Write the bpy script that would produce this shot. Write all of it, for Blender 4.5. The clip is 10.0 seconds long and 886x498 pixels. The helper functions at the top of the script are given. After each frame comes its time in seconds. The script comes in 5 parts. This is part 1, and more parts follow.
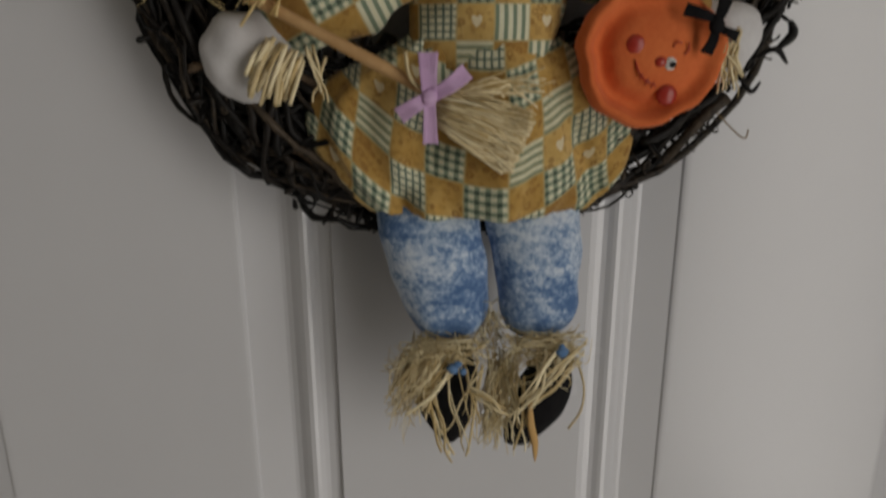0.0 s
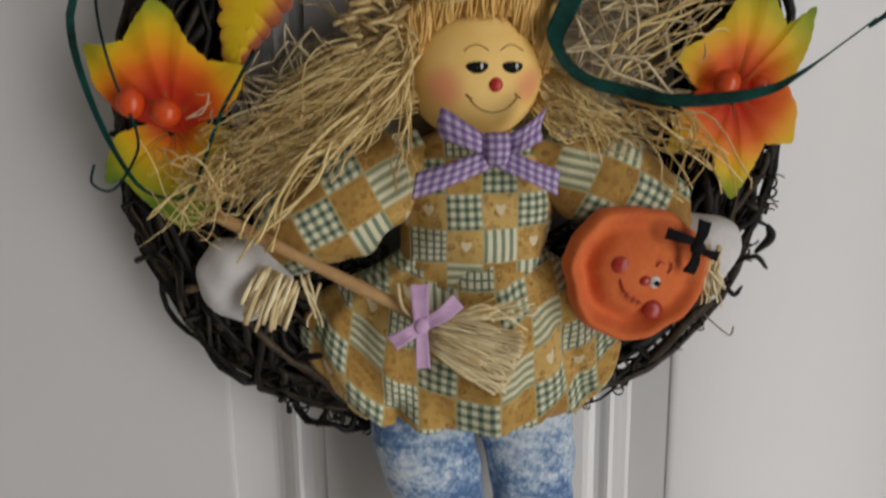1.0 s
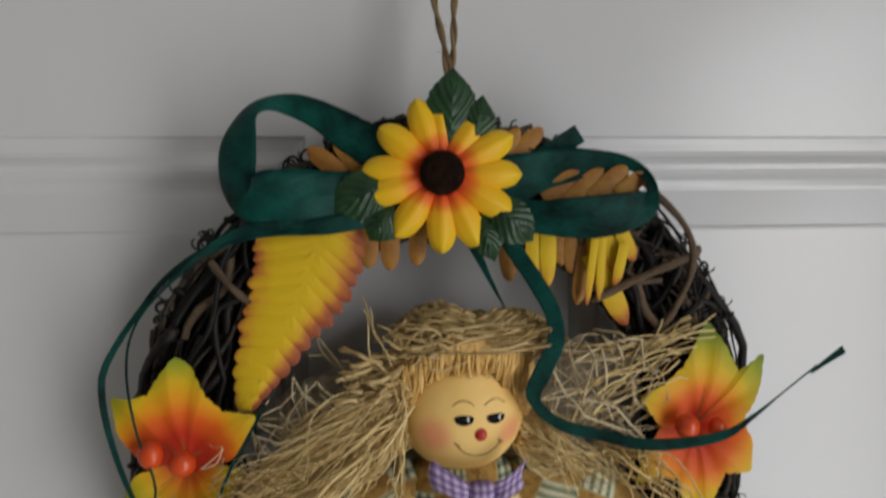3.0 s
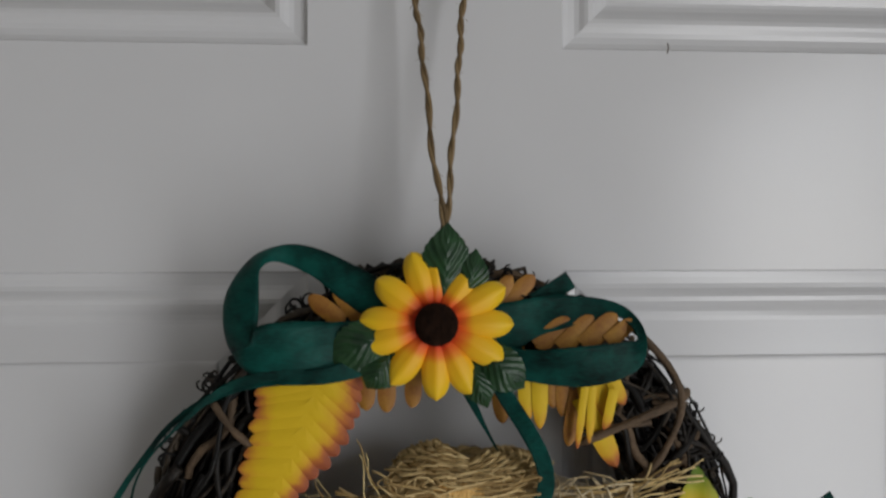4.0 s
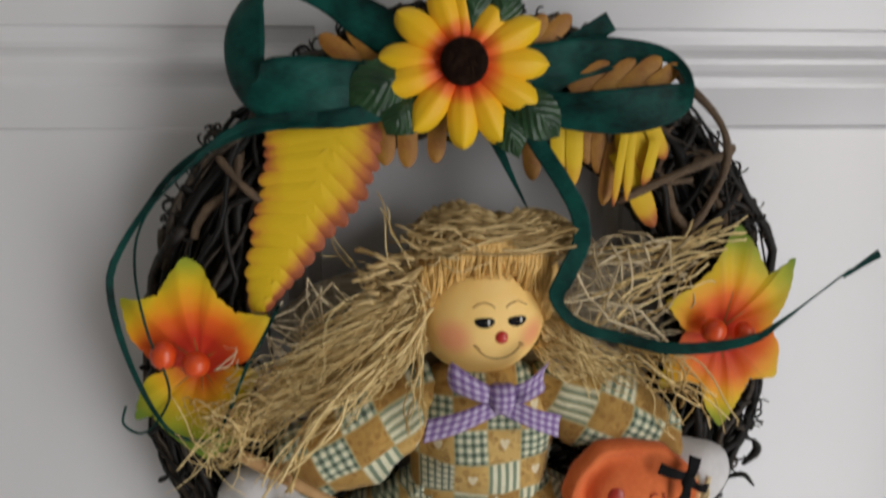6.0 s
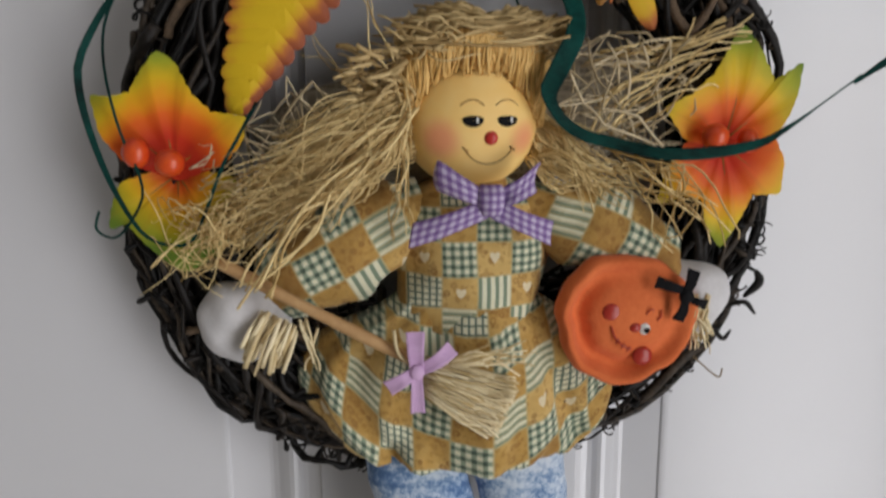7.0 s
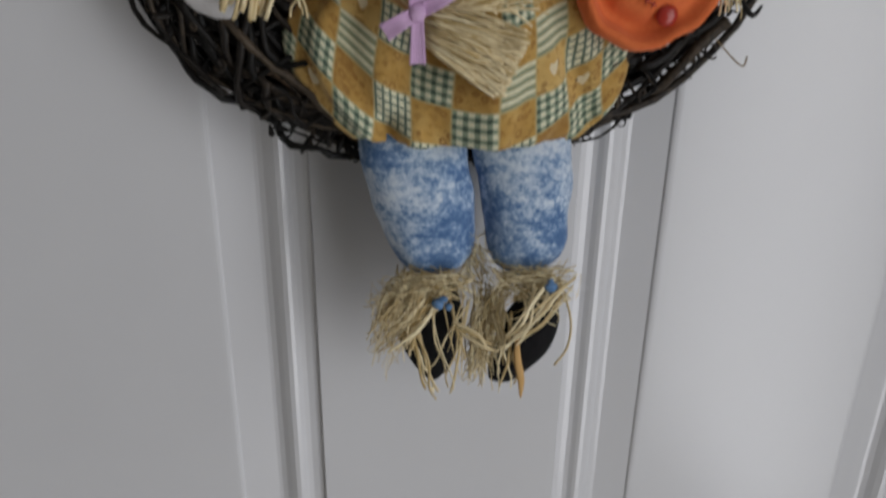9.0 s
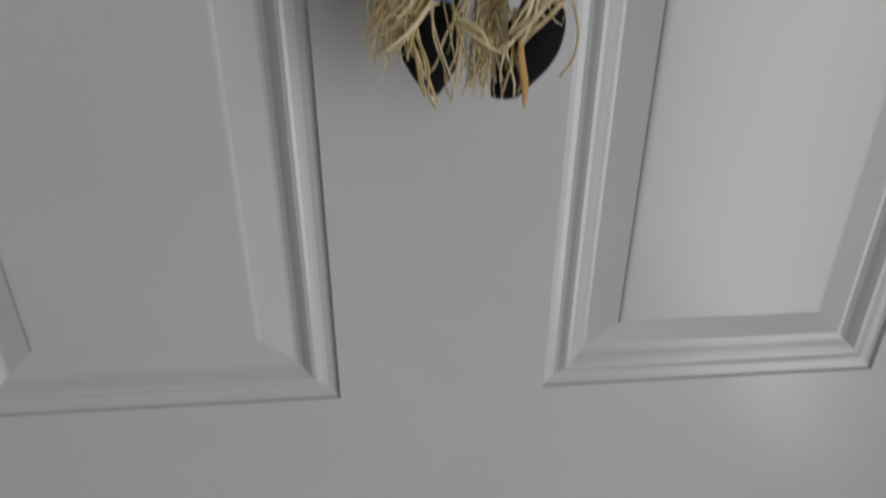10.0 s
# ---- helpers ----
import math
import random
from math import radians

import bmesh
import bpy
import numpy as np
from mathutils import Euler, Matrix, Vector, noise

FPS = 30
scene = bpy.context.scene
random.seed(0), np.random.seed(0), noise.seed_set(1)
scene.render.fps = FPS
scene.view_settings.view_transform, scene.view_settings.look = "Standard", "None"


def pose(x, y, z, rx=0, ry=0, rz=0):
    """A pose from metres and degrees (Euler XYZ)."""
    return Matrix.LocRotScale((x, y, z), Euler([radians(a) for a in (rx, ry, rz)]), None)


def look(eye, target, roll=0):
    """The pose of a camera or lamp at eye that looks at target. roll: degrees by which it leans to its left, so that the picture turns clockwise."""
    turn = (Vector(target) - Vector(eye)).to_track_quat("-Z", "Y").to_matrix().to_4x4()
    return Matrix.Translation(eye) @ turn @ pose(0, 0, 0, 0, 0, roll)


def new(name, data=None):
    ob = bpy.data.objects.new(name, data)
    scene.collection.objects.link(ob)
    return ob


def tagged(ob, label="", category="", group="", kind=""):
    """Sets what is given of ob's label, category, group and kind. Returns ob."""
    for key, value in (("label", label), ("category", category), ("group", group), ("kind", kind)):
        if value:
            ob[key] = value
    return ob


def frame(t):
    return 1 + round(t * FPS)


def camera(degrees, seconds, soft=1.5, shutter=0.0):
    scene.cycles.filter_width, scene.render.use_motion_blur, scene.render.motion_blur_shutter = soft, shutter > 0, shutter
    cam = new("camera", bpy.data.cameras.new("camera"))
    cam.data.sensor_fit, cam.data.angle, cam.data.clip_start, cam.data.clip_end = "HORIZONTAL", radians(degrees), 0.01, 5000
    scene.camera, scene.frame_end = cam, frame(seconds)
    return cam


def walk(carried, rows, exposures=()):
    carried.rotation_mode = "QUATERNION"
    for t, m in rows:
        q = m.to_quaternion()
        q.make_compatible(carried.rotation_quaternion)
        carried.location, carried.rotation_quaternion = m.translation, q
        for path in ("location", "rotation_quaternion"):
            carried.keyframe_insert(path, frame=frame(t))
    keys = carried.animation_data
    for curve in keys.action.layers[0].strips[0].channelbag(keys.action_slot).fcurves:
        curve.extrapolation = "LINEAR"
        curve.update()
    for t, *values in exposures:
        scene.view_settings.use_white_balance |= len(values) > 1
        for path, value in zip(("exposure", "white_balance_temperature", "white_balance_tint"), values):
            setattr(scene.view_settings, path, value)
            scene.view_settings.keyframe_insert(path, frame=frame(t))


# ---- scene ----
cam = camera(62.0, 10.0, soft=2.4, shutter=0.4)
PATH = [
    (0, (-0.0305, -0.3662, 1.4207), (0.0225, 0.5871, 1.1235), -0.14),
    (0.5, (-0.0328, -0.3578, 1.4534), (0.0283, 0.6087, 1.2039), -0.32),
    (1, (-0.0299, -0.3563, 1.4804), (0.0377, 0.6206, 1.2776), -0.90),
    (1.5, (-0.0277, -0.3623, 1.5052), (0.0391, 0.6199, 1.3298), -1.28),
    (2, (-0.0285, -0.3673, 1.5294), (0.0386, 0.6198, 1.3844), -1.31),
    (2.5, (-0.0310, -0.3711, 1.5587), (0.0489, 0.6197, 1.4488), -0.80),
    (3, (-0.0310, -0.3778, 1.5800), (0.0553, 0.6174, 1.5335), -0.52),
    (3.2, (-0.0314, -0.3816, 1.5854), (0.0604, 0.6141, 1.5727), -0.43),
    (4.3, (-0.0166, -0.3906, 1.6410), (0.0313, 0.6083, 1.6449), -0.39),
    (4.5, (-0.0145, -0.3873, 1.6385), (0.0261, 0.6102, 1.6962), -0.74),
    (5, (-0.0178, -0.3802, 1.6254), (0.0220, 0.6189, 1.6437), -0.54),
    (5.5, (-0.0329, -0.3694, 1.5941), (0.0369, 0.6271, 1.5487), -0.47),
    (6, (-0.0372, -0.3629, 1.5693), (0.0436, 0.6219, 1.4153), -0.27),
    (7.3, (-0.0278, -0.3586, 1.4827), (0.0412, 0.6156, 1.2681), -0.34),
    (7.5, (-0.0300, -0.3539, 1.4756), (0.0420, 0.6143, 1.2356), -0.12),
    (8, (-0.0297, -0.3508, 1.4512), (0.0388, 0.6018, 1.1549), 0.07),
    (8.5, (-0.0298, -0.3505, 1.4294), (0.0409, 0.5909, 1.0993), 0.38),
    (9, (-0.0361, -0.3543, 1.4105), (0.0549, 0.5714, 1.0435), 0.91),
    (9.5, (-0.0343, -0.3655, 1.3698), (0.0347, 0.5325, 0.9353), 0.31),
    (10, (-0.0348, -0.3781, 1.3283), (0.0439, 0.4884, 0.8353), 0.28),
]
EXPOSURES = [
    (0.0, -0.21, 7830, 15), (0.5, 0.28, 7780, 15), (1.0, 0.38, 7630, 15), (1.5, 0.40, 7630, 15), (2.0, 0.47, 7430, 13),
    (3.0, 0.51, 7280, 14), (4.5, 0.40, 7130, 14), (5.0, 0.40, 7230, 14), (5.5, 0.20, 7430, 12.5), (6.0, 0.67, 7330, 16),
    (7.5, 0.58, 7080, 17), (8.0, 0.60, 7030, 16.5), (8.5, 0.42, 7030, 16), (9.0, 0.23, 7030, 15), (9.5, 0.32, 7230, 15),
    (10.0, 0.01, 7180, 15),
]
walk(cam, [(t, look(eye, target, roll)) for t, eye, target, roll in PATH], EXPOSURES)

# ---- daylight: a sky outside, and the big side window that faces it ----
world = bpy.data.worlds.new("world")
scene.world = world
world.use_nodes = True
sky = world.node_tree.nodes.new("ShaderNodeTexSky")
sky.sky_type, sky.sun_disc = "NISHITA", False
sky.sun_elevation, sky.sun_rotation = radians(38), radians(200)
world.node_tree.links.new(sky.outputs[0], world.node_tree.nodes["Background"].inputs[0])
world.node_tree.nodes["Background"].inputs[1].default_value = 0.1
WIN_X, WIN_Y0, WIN_Y1, WIN_Z0, WIN_Z1 = 0.82, -1.70, -0.70, 0.06, 2.06
lamp = bpy.data.lights.new("window_daylight", "AREA")
lamp.shape, lamp.size, lamp.size_y = "RECTANGLE", WIN_Y1 - WIN_Y0 - 0.1, WIN_Z1 - WIN_Z0 - 0.1
lamp.energy, lamp.color = 18.5, (0.84, 0.92, 1.0)
window_lamp = new("window_daylight", lamp)
window_lamp.matrix_world = look((WIN_X + 0.02, (WIN_Y0 + WIN_Y1) / 2, (WIN_Z0 + WIN_Z1) / 2), (0, (WIN_Y0 + WIN_Y1) / 2, (WIN_Z0 + WIN_Z1) / 2))


# ---- node helpers ----
class Mat:
    """A node material with short calls."""

    def __init__(self, name, rough=0.6, metal=0.0, sheen=0.0, coat=0.0, spec=0.5):
        self.m = bpy.data.materials.new(name)
        self.m.use_nodes = True
        self.t = self.m.node_tree
        self.b = self.t.nodes["Principled BSDF"]
        self.b.inputs["Roughness"].default_value = rough
        self.b.inputs["Metallic"].default_value = metal
        self.b.inputs["Sheen Weight"].default_value = sheen
        self.b.inputs["Coat Weight"].default_value = coat
        self.b.inputs["Specular IOR Level"].default_value = spec

    def put(self, socket, value):
        if isinstance(value, (int, float)):
            socket.default_value = value
        elif isinstance(value, tuple):
            socket.default_value = (*value, 1.0) if len(value) == 3 and socket.type == "RGBA" else value
        else:
            self.t.links.new(value, socket)

    def node(self, kind, **ins):
        n = self.t.nodes.new(kind)
        for k, v in ins.items():
            self.put(n.inputs[k.replace("_", " ")], v)
        return n

    def math(self, op, a, b=0.0, c=0.0):
        n = self.t.nodes.new("ShaderNodeMath")
        n.operation = op
        for s, v in zip(n.inputs, (a, b, c)):
            self.put(s, v)
        return n.outputs[0]

    def mix(self, f, a, b, blend="MIX"):
        n = self.t.nodes.new("ShaderNodeMix")
        n.data_type, n.blend_type = "RGBA", blend
        for i, v in ((0, f), (6, a), (7, b)):
            self.put(n.inputs[i], v)
        return n.outputs[2]

    def coord(self, which="Object"):
        return self.node("ShaderNodeTexCoord").outputs[which]

    def noise(self, scale, detail=3.0, rough=0.55, vector=None, distort=0.0):
        n = self.node("ShaderNodeTexNoise", Scale=scale, Detail=detail, Roughness=rough, Distortion=distort)
        self.put(n.inputs["Vector"], vector if vector is not None else self.coord())
        return n.outputs[0]

    def stretched(self, sx, sy, sz, which="Object"):
        n = self.t.nodes.new("ShaderNodeMapping")
        self.put(n.inputs[0], self.coord(which))
        n.inputs["Scale"].default_value = (sx, sy, sz)
        return n.outputs[0]

    def ramp(self, f, *stops):
        n = self.t.nodes.new("ShaderNodeValToRGB")
        self.put(n.inputs[0], f)
        while len(n.color_ramp.elements) < len(stops):
            n.color_ramp.elements.new(0.5)
        for e, (p, c) in zip(n.color_ramp.elements, stops):
            e.position, e.color = p, (*c, 1)
        return n.outputs[0]

    def random(self):
        return self.node("ShaderNodeObjectInfo").outputs["Random"]

    def island(self):
        return self.node("ShaderNodeNewGeometry").outputs["Random Per Island"]

    def bump(self, height, strength=0.3, dist=0.001):
        n = self.node("ShaderNodeBump", Strength=strength, Distance=dist)
        self.put(n.inputs["Height"], height)
        self.put(self.b.inputs["Normal"], n.outputs[0])

    def done(self, colour, rough=None):
        self.put(self.b.inputs["Base Color"], colour)
        if rough is not None:
            self.put(self.b.inputs["Roughness"], rough)
        return self.m


def plain(name, dark, light, scale, rough=0.6, bump=0.2, dist=0.0004, **kw):
    """Two tones broken up at two scales, with fine relief."""
    m = Mat(name, rough, **kw)
    a = m.noise(scale)
    b = m.noise(scale * 9, 2)
    m.bump(b, bump, dist)
    return m.done(m.ramp(m.math("ADD", m.math("MULTIPLY", a, 0.7), m.math("MULTIPLY", b, 0.3)), (0.3, dark), (0.7, light)))


# ---- materials ----
def door_paint():
    m = Mat("white_door_paint", 0.25, spec=0.6)
    grain = m.noise(900, 2)
    orange_peel = m.noise(160, 2)
    smudge = m.noise(7, 4)
    m.bump(m.math("ADD", m.math("MULTIPLY", grain, 0.3), orange_peel), 0.06, 0.0005)
    return m.done(m.ramp(smudge, (0.3, (0.66, 0.66, 0.674)), (0.7, (0.69, 0.69, 0.704))), m.math("MULTIPLY_ADD", smudge, 0.12, 0.19))


def patchwork():
    """Printed patchwork cotton: gold squares with little prints beside green checks and stripes; one UV unit is one patch."""
    m = Mat("patchwork_cotton", 0.85, sheen=0.15, spec=0.2)
    uv = m.node("ShaderNodeSeparateXYZ", Vector=m.coord("UV"))
    u, v = uv.outputs[0], uv.outputs[1]
    cu, cv = m.math("FLOOR", u), m.math("FLOOR", v)
    lu, lv = m.math("SUBTRACT", u, cu), m.math("SUBTRACT", v, cv)
    cell = m.node("ShaderNodeCombineXYZ", X=cu, Y=cv).outputs[0]
    white = m.node("ShaderNodeTexWhiteNoise", Vector=cell)
    pick = white.outputs[0]
    parity = m.math("MODULO", m.math("ADD", m.math("ADD", cu, cv), 400.0), 2.0)
    weave = m.noise(420, 2)
    cloud = m.noise(120, 3)
    gold = m.ramp(m.math("ADD", m.math("MULTIPLY", cloud, 0.6), m.math("MULTIPLY", pick, 0.45)), (0.25, (0.34, 0.17, 0.04)), (0.5, (0.50, 0.285, 0.07)), (0.8, (0.68, 0.45, 0.16)))
    spots = m.node("ShaderNodeTexVoronoi", Scale=3.3)
    m.put(spots.inputs["Vector"], m.coord("UV"))
    ring = m.math("COMPARE", spots.outputs["Distance"], 0.25, 0.09)
    gold = m.mix(m.math("MULTIPLY", ring, m.math("MULTIPLY", cloud, 1.1)), gold, (0.24, 0.095, 0.018))
    du, dv = m.math("ABSOLUTE", m.math("SUBTRACT", lu, 0.52)), m.math("SUBTRACT", lv, 0.5)
    heart = m.math("LESS_THAN", m.math("ADD", m.math("POWER", du, 2.0), m.math("POWER", m.math("SUBTRACT", dv, m.math("MULTIPLY", du, 0.8)), 2.0)), 0.02)
    blot = m.math("GREATER_THAN", m.noise(330, 2), 0.57)
    gold = m.mix(m.math("MULTIPLY", blot, 0.4), gold, (0.27, 0.12, 0.022))
    heart = m.math("MULTIPLY", heart, m.math("GREATER_THAN", pick, 0.62))
    gold = m.mix(heart, gold, (0.78, 0.68, 0.46))
    cream, mid, dark = (0.74, 0.73, 0.54), (0.25, 0.33, 0.24), (0.04, 0.09, 0.075)

    def bars(x, n, width):
        return m.math("GREATER_THAN", m.math("SINE", m.math("MULTIPLY", x, n * 2 * math.pi)), width)

    a, b = bars(lu, 4, 0.1), bars(lv, 4, 0.1)
    check = m.mix(m.math("MAXIMUM", a, b), cream, mid)
    check = m.mix(m.math("MULTIPLY", a, b), check, dark)
    stripe = m.mix(bars(lv, 4, 0.0), cream, (0.22, 0.28, 0.19))
    stripe = m.mix(bars(lv, 8, 0.9), stripe, (0.5, 0.42, 0.2))
    upright = m.mix(bars(lu, 4, 0.15), cream, (0.17, 0.25, 0.18))
    fine = m.mix(m.math("MAXIMUM", bars(lu, 5, 0.55), bars(lv, 5, 0.75)), cream, (0.10, 0.17, 0.14))
    green = m.mix(m.math("GREATER_THAN", pick, 0.56), check, stripe)
    green = m.mix(m.math("GREATER_THAN", pick, 0.70), green, fine)
    green = m.mix(m.math("GREATER_THAN", pick, 0.88), green, upright)
    col = m.mix(parity, gold, green)
    seam = m.math("MINIMUM", m.math("MINIMUM", lu, m.math("SUBTRACT", 1.0, lu)), m.math("MINIMUM", lv, m.math("SUBTRACT", 1.0, lv)))
    col = m.mix(m.math("MULTIPLY", m.math("LESS_THAN", seam, 0.03), 0.6), col, (0.52, 0.42, 0.2))
    col = m.mix(m.math("MULTIPLY", weave, 0.25), col, (0.35, 0.27, 0.13))
    m.bump(m.math("ADD", weave, m.math("MULTIPLY", cloud, 1.5)), 0.35, 0.0006)
    return m.done(col)


def denim():
    m = Mat("bleached_denim", 0.85, sheen=0.2, spec=0.2)
    big = m.noise(38, 3, 0.6, distort=0.8)
    small = m.noise(420, 4, 0.75, distort=0.4)
    streak = m.noise(60, 2, 0.5, m.stretched(0.5, 1, 2.2), 1.5)
    f = m.math("ADD", m.math("MULTIPLY", big, 0.75), m.math("ADD", m.math("MULTIPLY", small, 0.8), m.math("MULTIPLY", streak, 0.35)))
    low = m.node("ShaderNodeSeparateXYZ", Vector=m.coord("UV")).outputs[1]
    f = m.math("MULTIPLY", m.math("ADD", f, m.math("MULTIPLY", low, 0.20)), 0.645)
    m.bump(m.noise(900, 2), 0.4, 0.0003)
    return m.done(m.ramp(f, (0.56, (0.07, 0.155, 0.32)), (0.63, (0.14, 0.25, 0.44)), (0.69, (0.34, 0.46, 0.62)), (0.77, (0.62, 0.70, 0.79))))


def skin():
    """Cream painted cloth ball with rosy rubbed cheeks."""
    m = Mat("painted_cloth_head", 0.55, spec=0.35)
    col = m.ramp(m.noise(45, 3), (0.3, (0.96, 0.58, 0.17)), (0.7, (0.98, 0.68, 0.26)))
    for x, z in ((-8.0, 1484.0), (29.0, 1483.0)):
        d = m.node("ShaderNodeVectorMath", Vector=m.coord())
        d.operation = "DISTANCE"
        d.inputs[1].default_value = ((x - DOLL[0]) / 1000, (-60.0 - DOLL[1]) / 1000, (z - DOLL[2]) / 1000)
        f = m.node("ShaderNodeMapRange", Value=d.outputs["Value"])
        f.interpolation_type = "SMOOTHSTEP"
        for i, val in ((1, 0.003), (2, 0.0115), (3, 0.75), (4, 0.0)):
            f.inputs[i].default_value = val
        col = m.mix(f.outputs[0], col, (0.86, 0.27, 0.16))
    m.bump(m.noise(500, 2), 0.12, 0.0003)
    return m.done(col)


def straw(name, dark, light):
    m = Mat(name, 0.6, spec=0.3)
    f = m.math("ADD", m.math("MULTIPLY", m.island(), 0.6), m.math("MULTIPLY", m.noise(180, 3), 0.4))
    m.bump(m.noise(700, 2, 0.5), 0.4, 0.0003)
    return m.done(m.ramp(f, (0.2, dark), (0.75, light)))


def netted_straw():
    """Greyed loose weave: two crossing sets of fine uneven threads."""
    m = Mat("greyed_straw_netting", 0.8, spec=0.2)
    warp, weft = m.noise(420, 2, 0.6, m.stretched(1.6, 1, 0.12)), m.noise(420, 2, 0.6, m.stretched(0.12, 1, 1.6))
    f = m.math("ADD", m.math("MAXIMUM", warp, weft), m.math("MULTIPLY", m.noise(60, 3), 0.3))
    m.bump(m.math("MAXIMUM", warp, weft), 0.5, 0.0008)
    return m.done(m.ramp(f, (0.55, (0.20, 0.165, 0.115)), (0.85, (0.46, 0.40, 0.30))))


def bark():
    m = Mat("grapevine_bark", 0.55, spec=0.3)
    grain = m.noise(240, 4, 0.7, distort=0.6)
    f = m.math("ADD", m.math("MULTIPLY", m.random(), 0.55), m.math("MULTIPLY", grain, 0.5))
    m.bump(grain, 0.8, 0.0008)
    return m.done(m.ramp(f, (0.32, (0.003, 0.0024, 0.002)), (0.66, (0.011, 0.008, 0.006)), (0.92, (0.105, 0.076, 0.05))))


def maple():
    m = Mat("printed_maple_leaf_cloth", 0.55, sheen=0.1, spec=0.3)
    uv = m.node("ShaderNodeSeparateXYZ", Vector=m.coord("UV"))
    f = m.math("ADD", uv.outputs[0], m.math("MULTIPLY", m.math("SUBTRACT", m.noise(40, 3), 0.5), 0.35))
    col = m.ramp(f, (0.2, (0.62, 0.035, 0.010)), (0.40, (0.80, 0.13, 0.010)), (0.52, (0.84, 0.32, 0.012)), (0.66, (0.72, 0.46, 0.015)), (0.85, (0.36, 0.37, 0.02)), (1.0, (0.13, 0.22, 0.02)))
    vein = m.math("GREATER_THAN", m.math("SINE", m.math("MULTIPLY", uv.outputs[1], 46.0)), 0.93)
    col = m.mix(m.math("MULTIPLY", vein, 0.1), col, (0.45, 0.15, 0.01))
    m.bump(m.math("ADD", m.math("SINE", m.math("MULTIPLY", uv.outputs[1], 46.0)), m.noise(300, 2)), 0.14, 0.0006)
    return m.done(col)


def fern():
    m = Mat("printed_fern_cloth", 0.6, sheen=0.1, spec=0.3)
    uv = m.node("ShaderNodeSeparateXYZ", Vector=m.coord("UV"))
    f = m.math("ADD", uv.outputs[1], m.math("MULTIPLY", m.math("SUBTRACT", m.noise(60, 3), 0.5), 0.6))
    col = m.ramp(f, (0.58, (0.72, 0.47, 0.016)), (0.76, (0.68, 0.36, 0.02)), (0.90, (0.50, 0.15, 0.03)), (1.0, (0.33, 0.08, 0.03)))
    m.bump(m.math("ADD", m.noise(120, 2), m.noise(420, 2)), 0.25, 0.0006)
    return m.done(col)


def petal_cloth():
    m = Mat("sunflower_petal_cloth", 0.5, sheen=0.1, spec=0.35)
    uv = m.node("ShaderNodeSeparateXYZ", Vector=m.coord("UV"))
    f = m.math("ADD", uv.outputs[0], m.math("MULTIPLY", m.math("SUBTRACT", m.noise(90, 3), 0.5), 0.15))
    col = m.ramp(f, (0.28, (0.78, 0.05, 0.01)), (0.40, (0.84, 0.17, 0.012)), (0.52, (0.86, 0.43, 0.012)), (0.85, (0.82, 0.50, 0.012)))
    m.bump(m.math("ADD", m.math("COSINE", m.math("MULTIPLY", uv.outputs[1], 6.5)), m.noise(250, 2)), 0.09, 0.0006)
    return m.done(col)


def leaf_green():
    m = Mat("green_leaf_cloth", 0.36, spec=0.4)
    uv = m.node("ShaderNodeSeparateXYZ", Vector=m.coord("UV"))
    ribs = m.math("SINE", m.math("MULTIPLY", m.math("SUBTRACT", uv.outputs[0], m.math("MULTIPLY", uv.outputs[1], 0.35)), 44.0))
    col = m.ramp(m.noise(110, 3), (0.3, (0.005, 0.026, 0.010)), (0.7, (0.015, 0.064, 0.020)))
    col = m.mix(m.math("MULTIPLY", m.math("GREATER_THAN", ribs, 0.9), 0.06), col, (0.14, 0.26, 0.12))
    m.bump(m.math("ADD", ribs, m.math("MULTIPLY", m.noise(160, 2), 5.0)), 0.32, 0.0008)
    return m.done(col)


def satin(name, dark, light, rough=0.4, spec=0.4):
    m = Mat(name, rough, spec=spec)
    uv = m.node("ShaderNodeSeparateXYZ", Vector=m.coord("UV"))
    rib = m.math("SINE", m.math("MULTIPLY", uv.outputs[1], 150.0))
    f = m.math("ADD", m.math("MULTIPLY", m.noise(50, 3), 0.75), m.math("MULTIPLY", m.noise(300, 2, 0.5, m.stretched(1, 1, 5)), 0.25))
    crease = m.noise(34, 3, 0.6, m.stretched(1, 1, 3))
    m.bump(m.math("ADD", m.math("MULTIPLY", rib, 0.08), m.math("MULTIPLY", crease, 3.0)), 0.5, 0.0012)
    return m.done(m.ramp(f, (0.35, dark), (0.65, light)))


def gingham():
    m = Mat("purple_gingham", 0.75, sheen=0.1, spec=0.25)
    uv = m.node("ShaderNodeSeparateXYZ", Vector=m.coord("UV"))
    a = m.math("GREATER_THAN", m.math("SINE", m.math("MULTIPLY", uv.outputs[0], 2 * math.pi)), 0.0)
    b = m.math("GREATER_THAN", m.math("SINE", m.math("MULTIPLY", uv.outputs[1], 2 * math.pi)), 0.0)
    col = m.mix(m.math("MAXIMUM", a, b), (0.54, 0.47, 0.61), (0.31, 0.215, 0.41))
    col = m.mix(m.math("MULTIPLY", a, b), col, (0.18, 0.10, 0.27))
    m.bump(m.noise(900, 2), 0.3, 0.0003)
    return m.done(col)


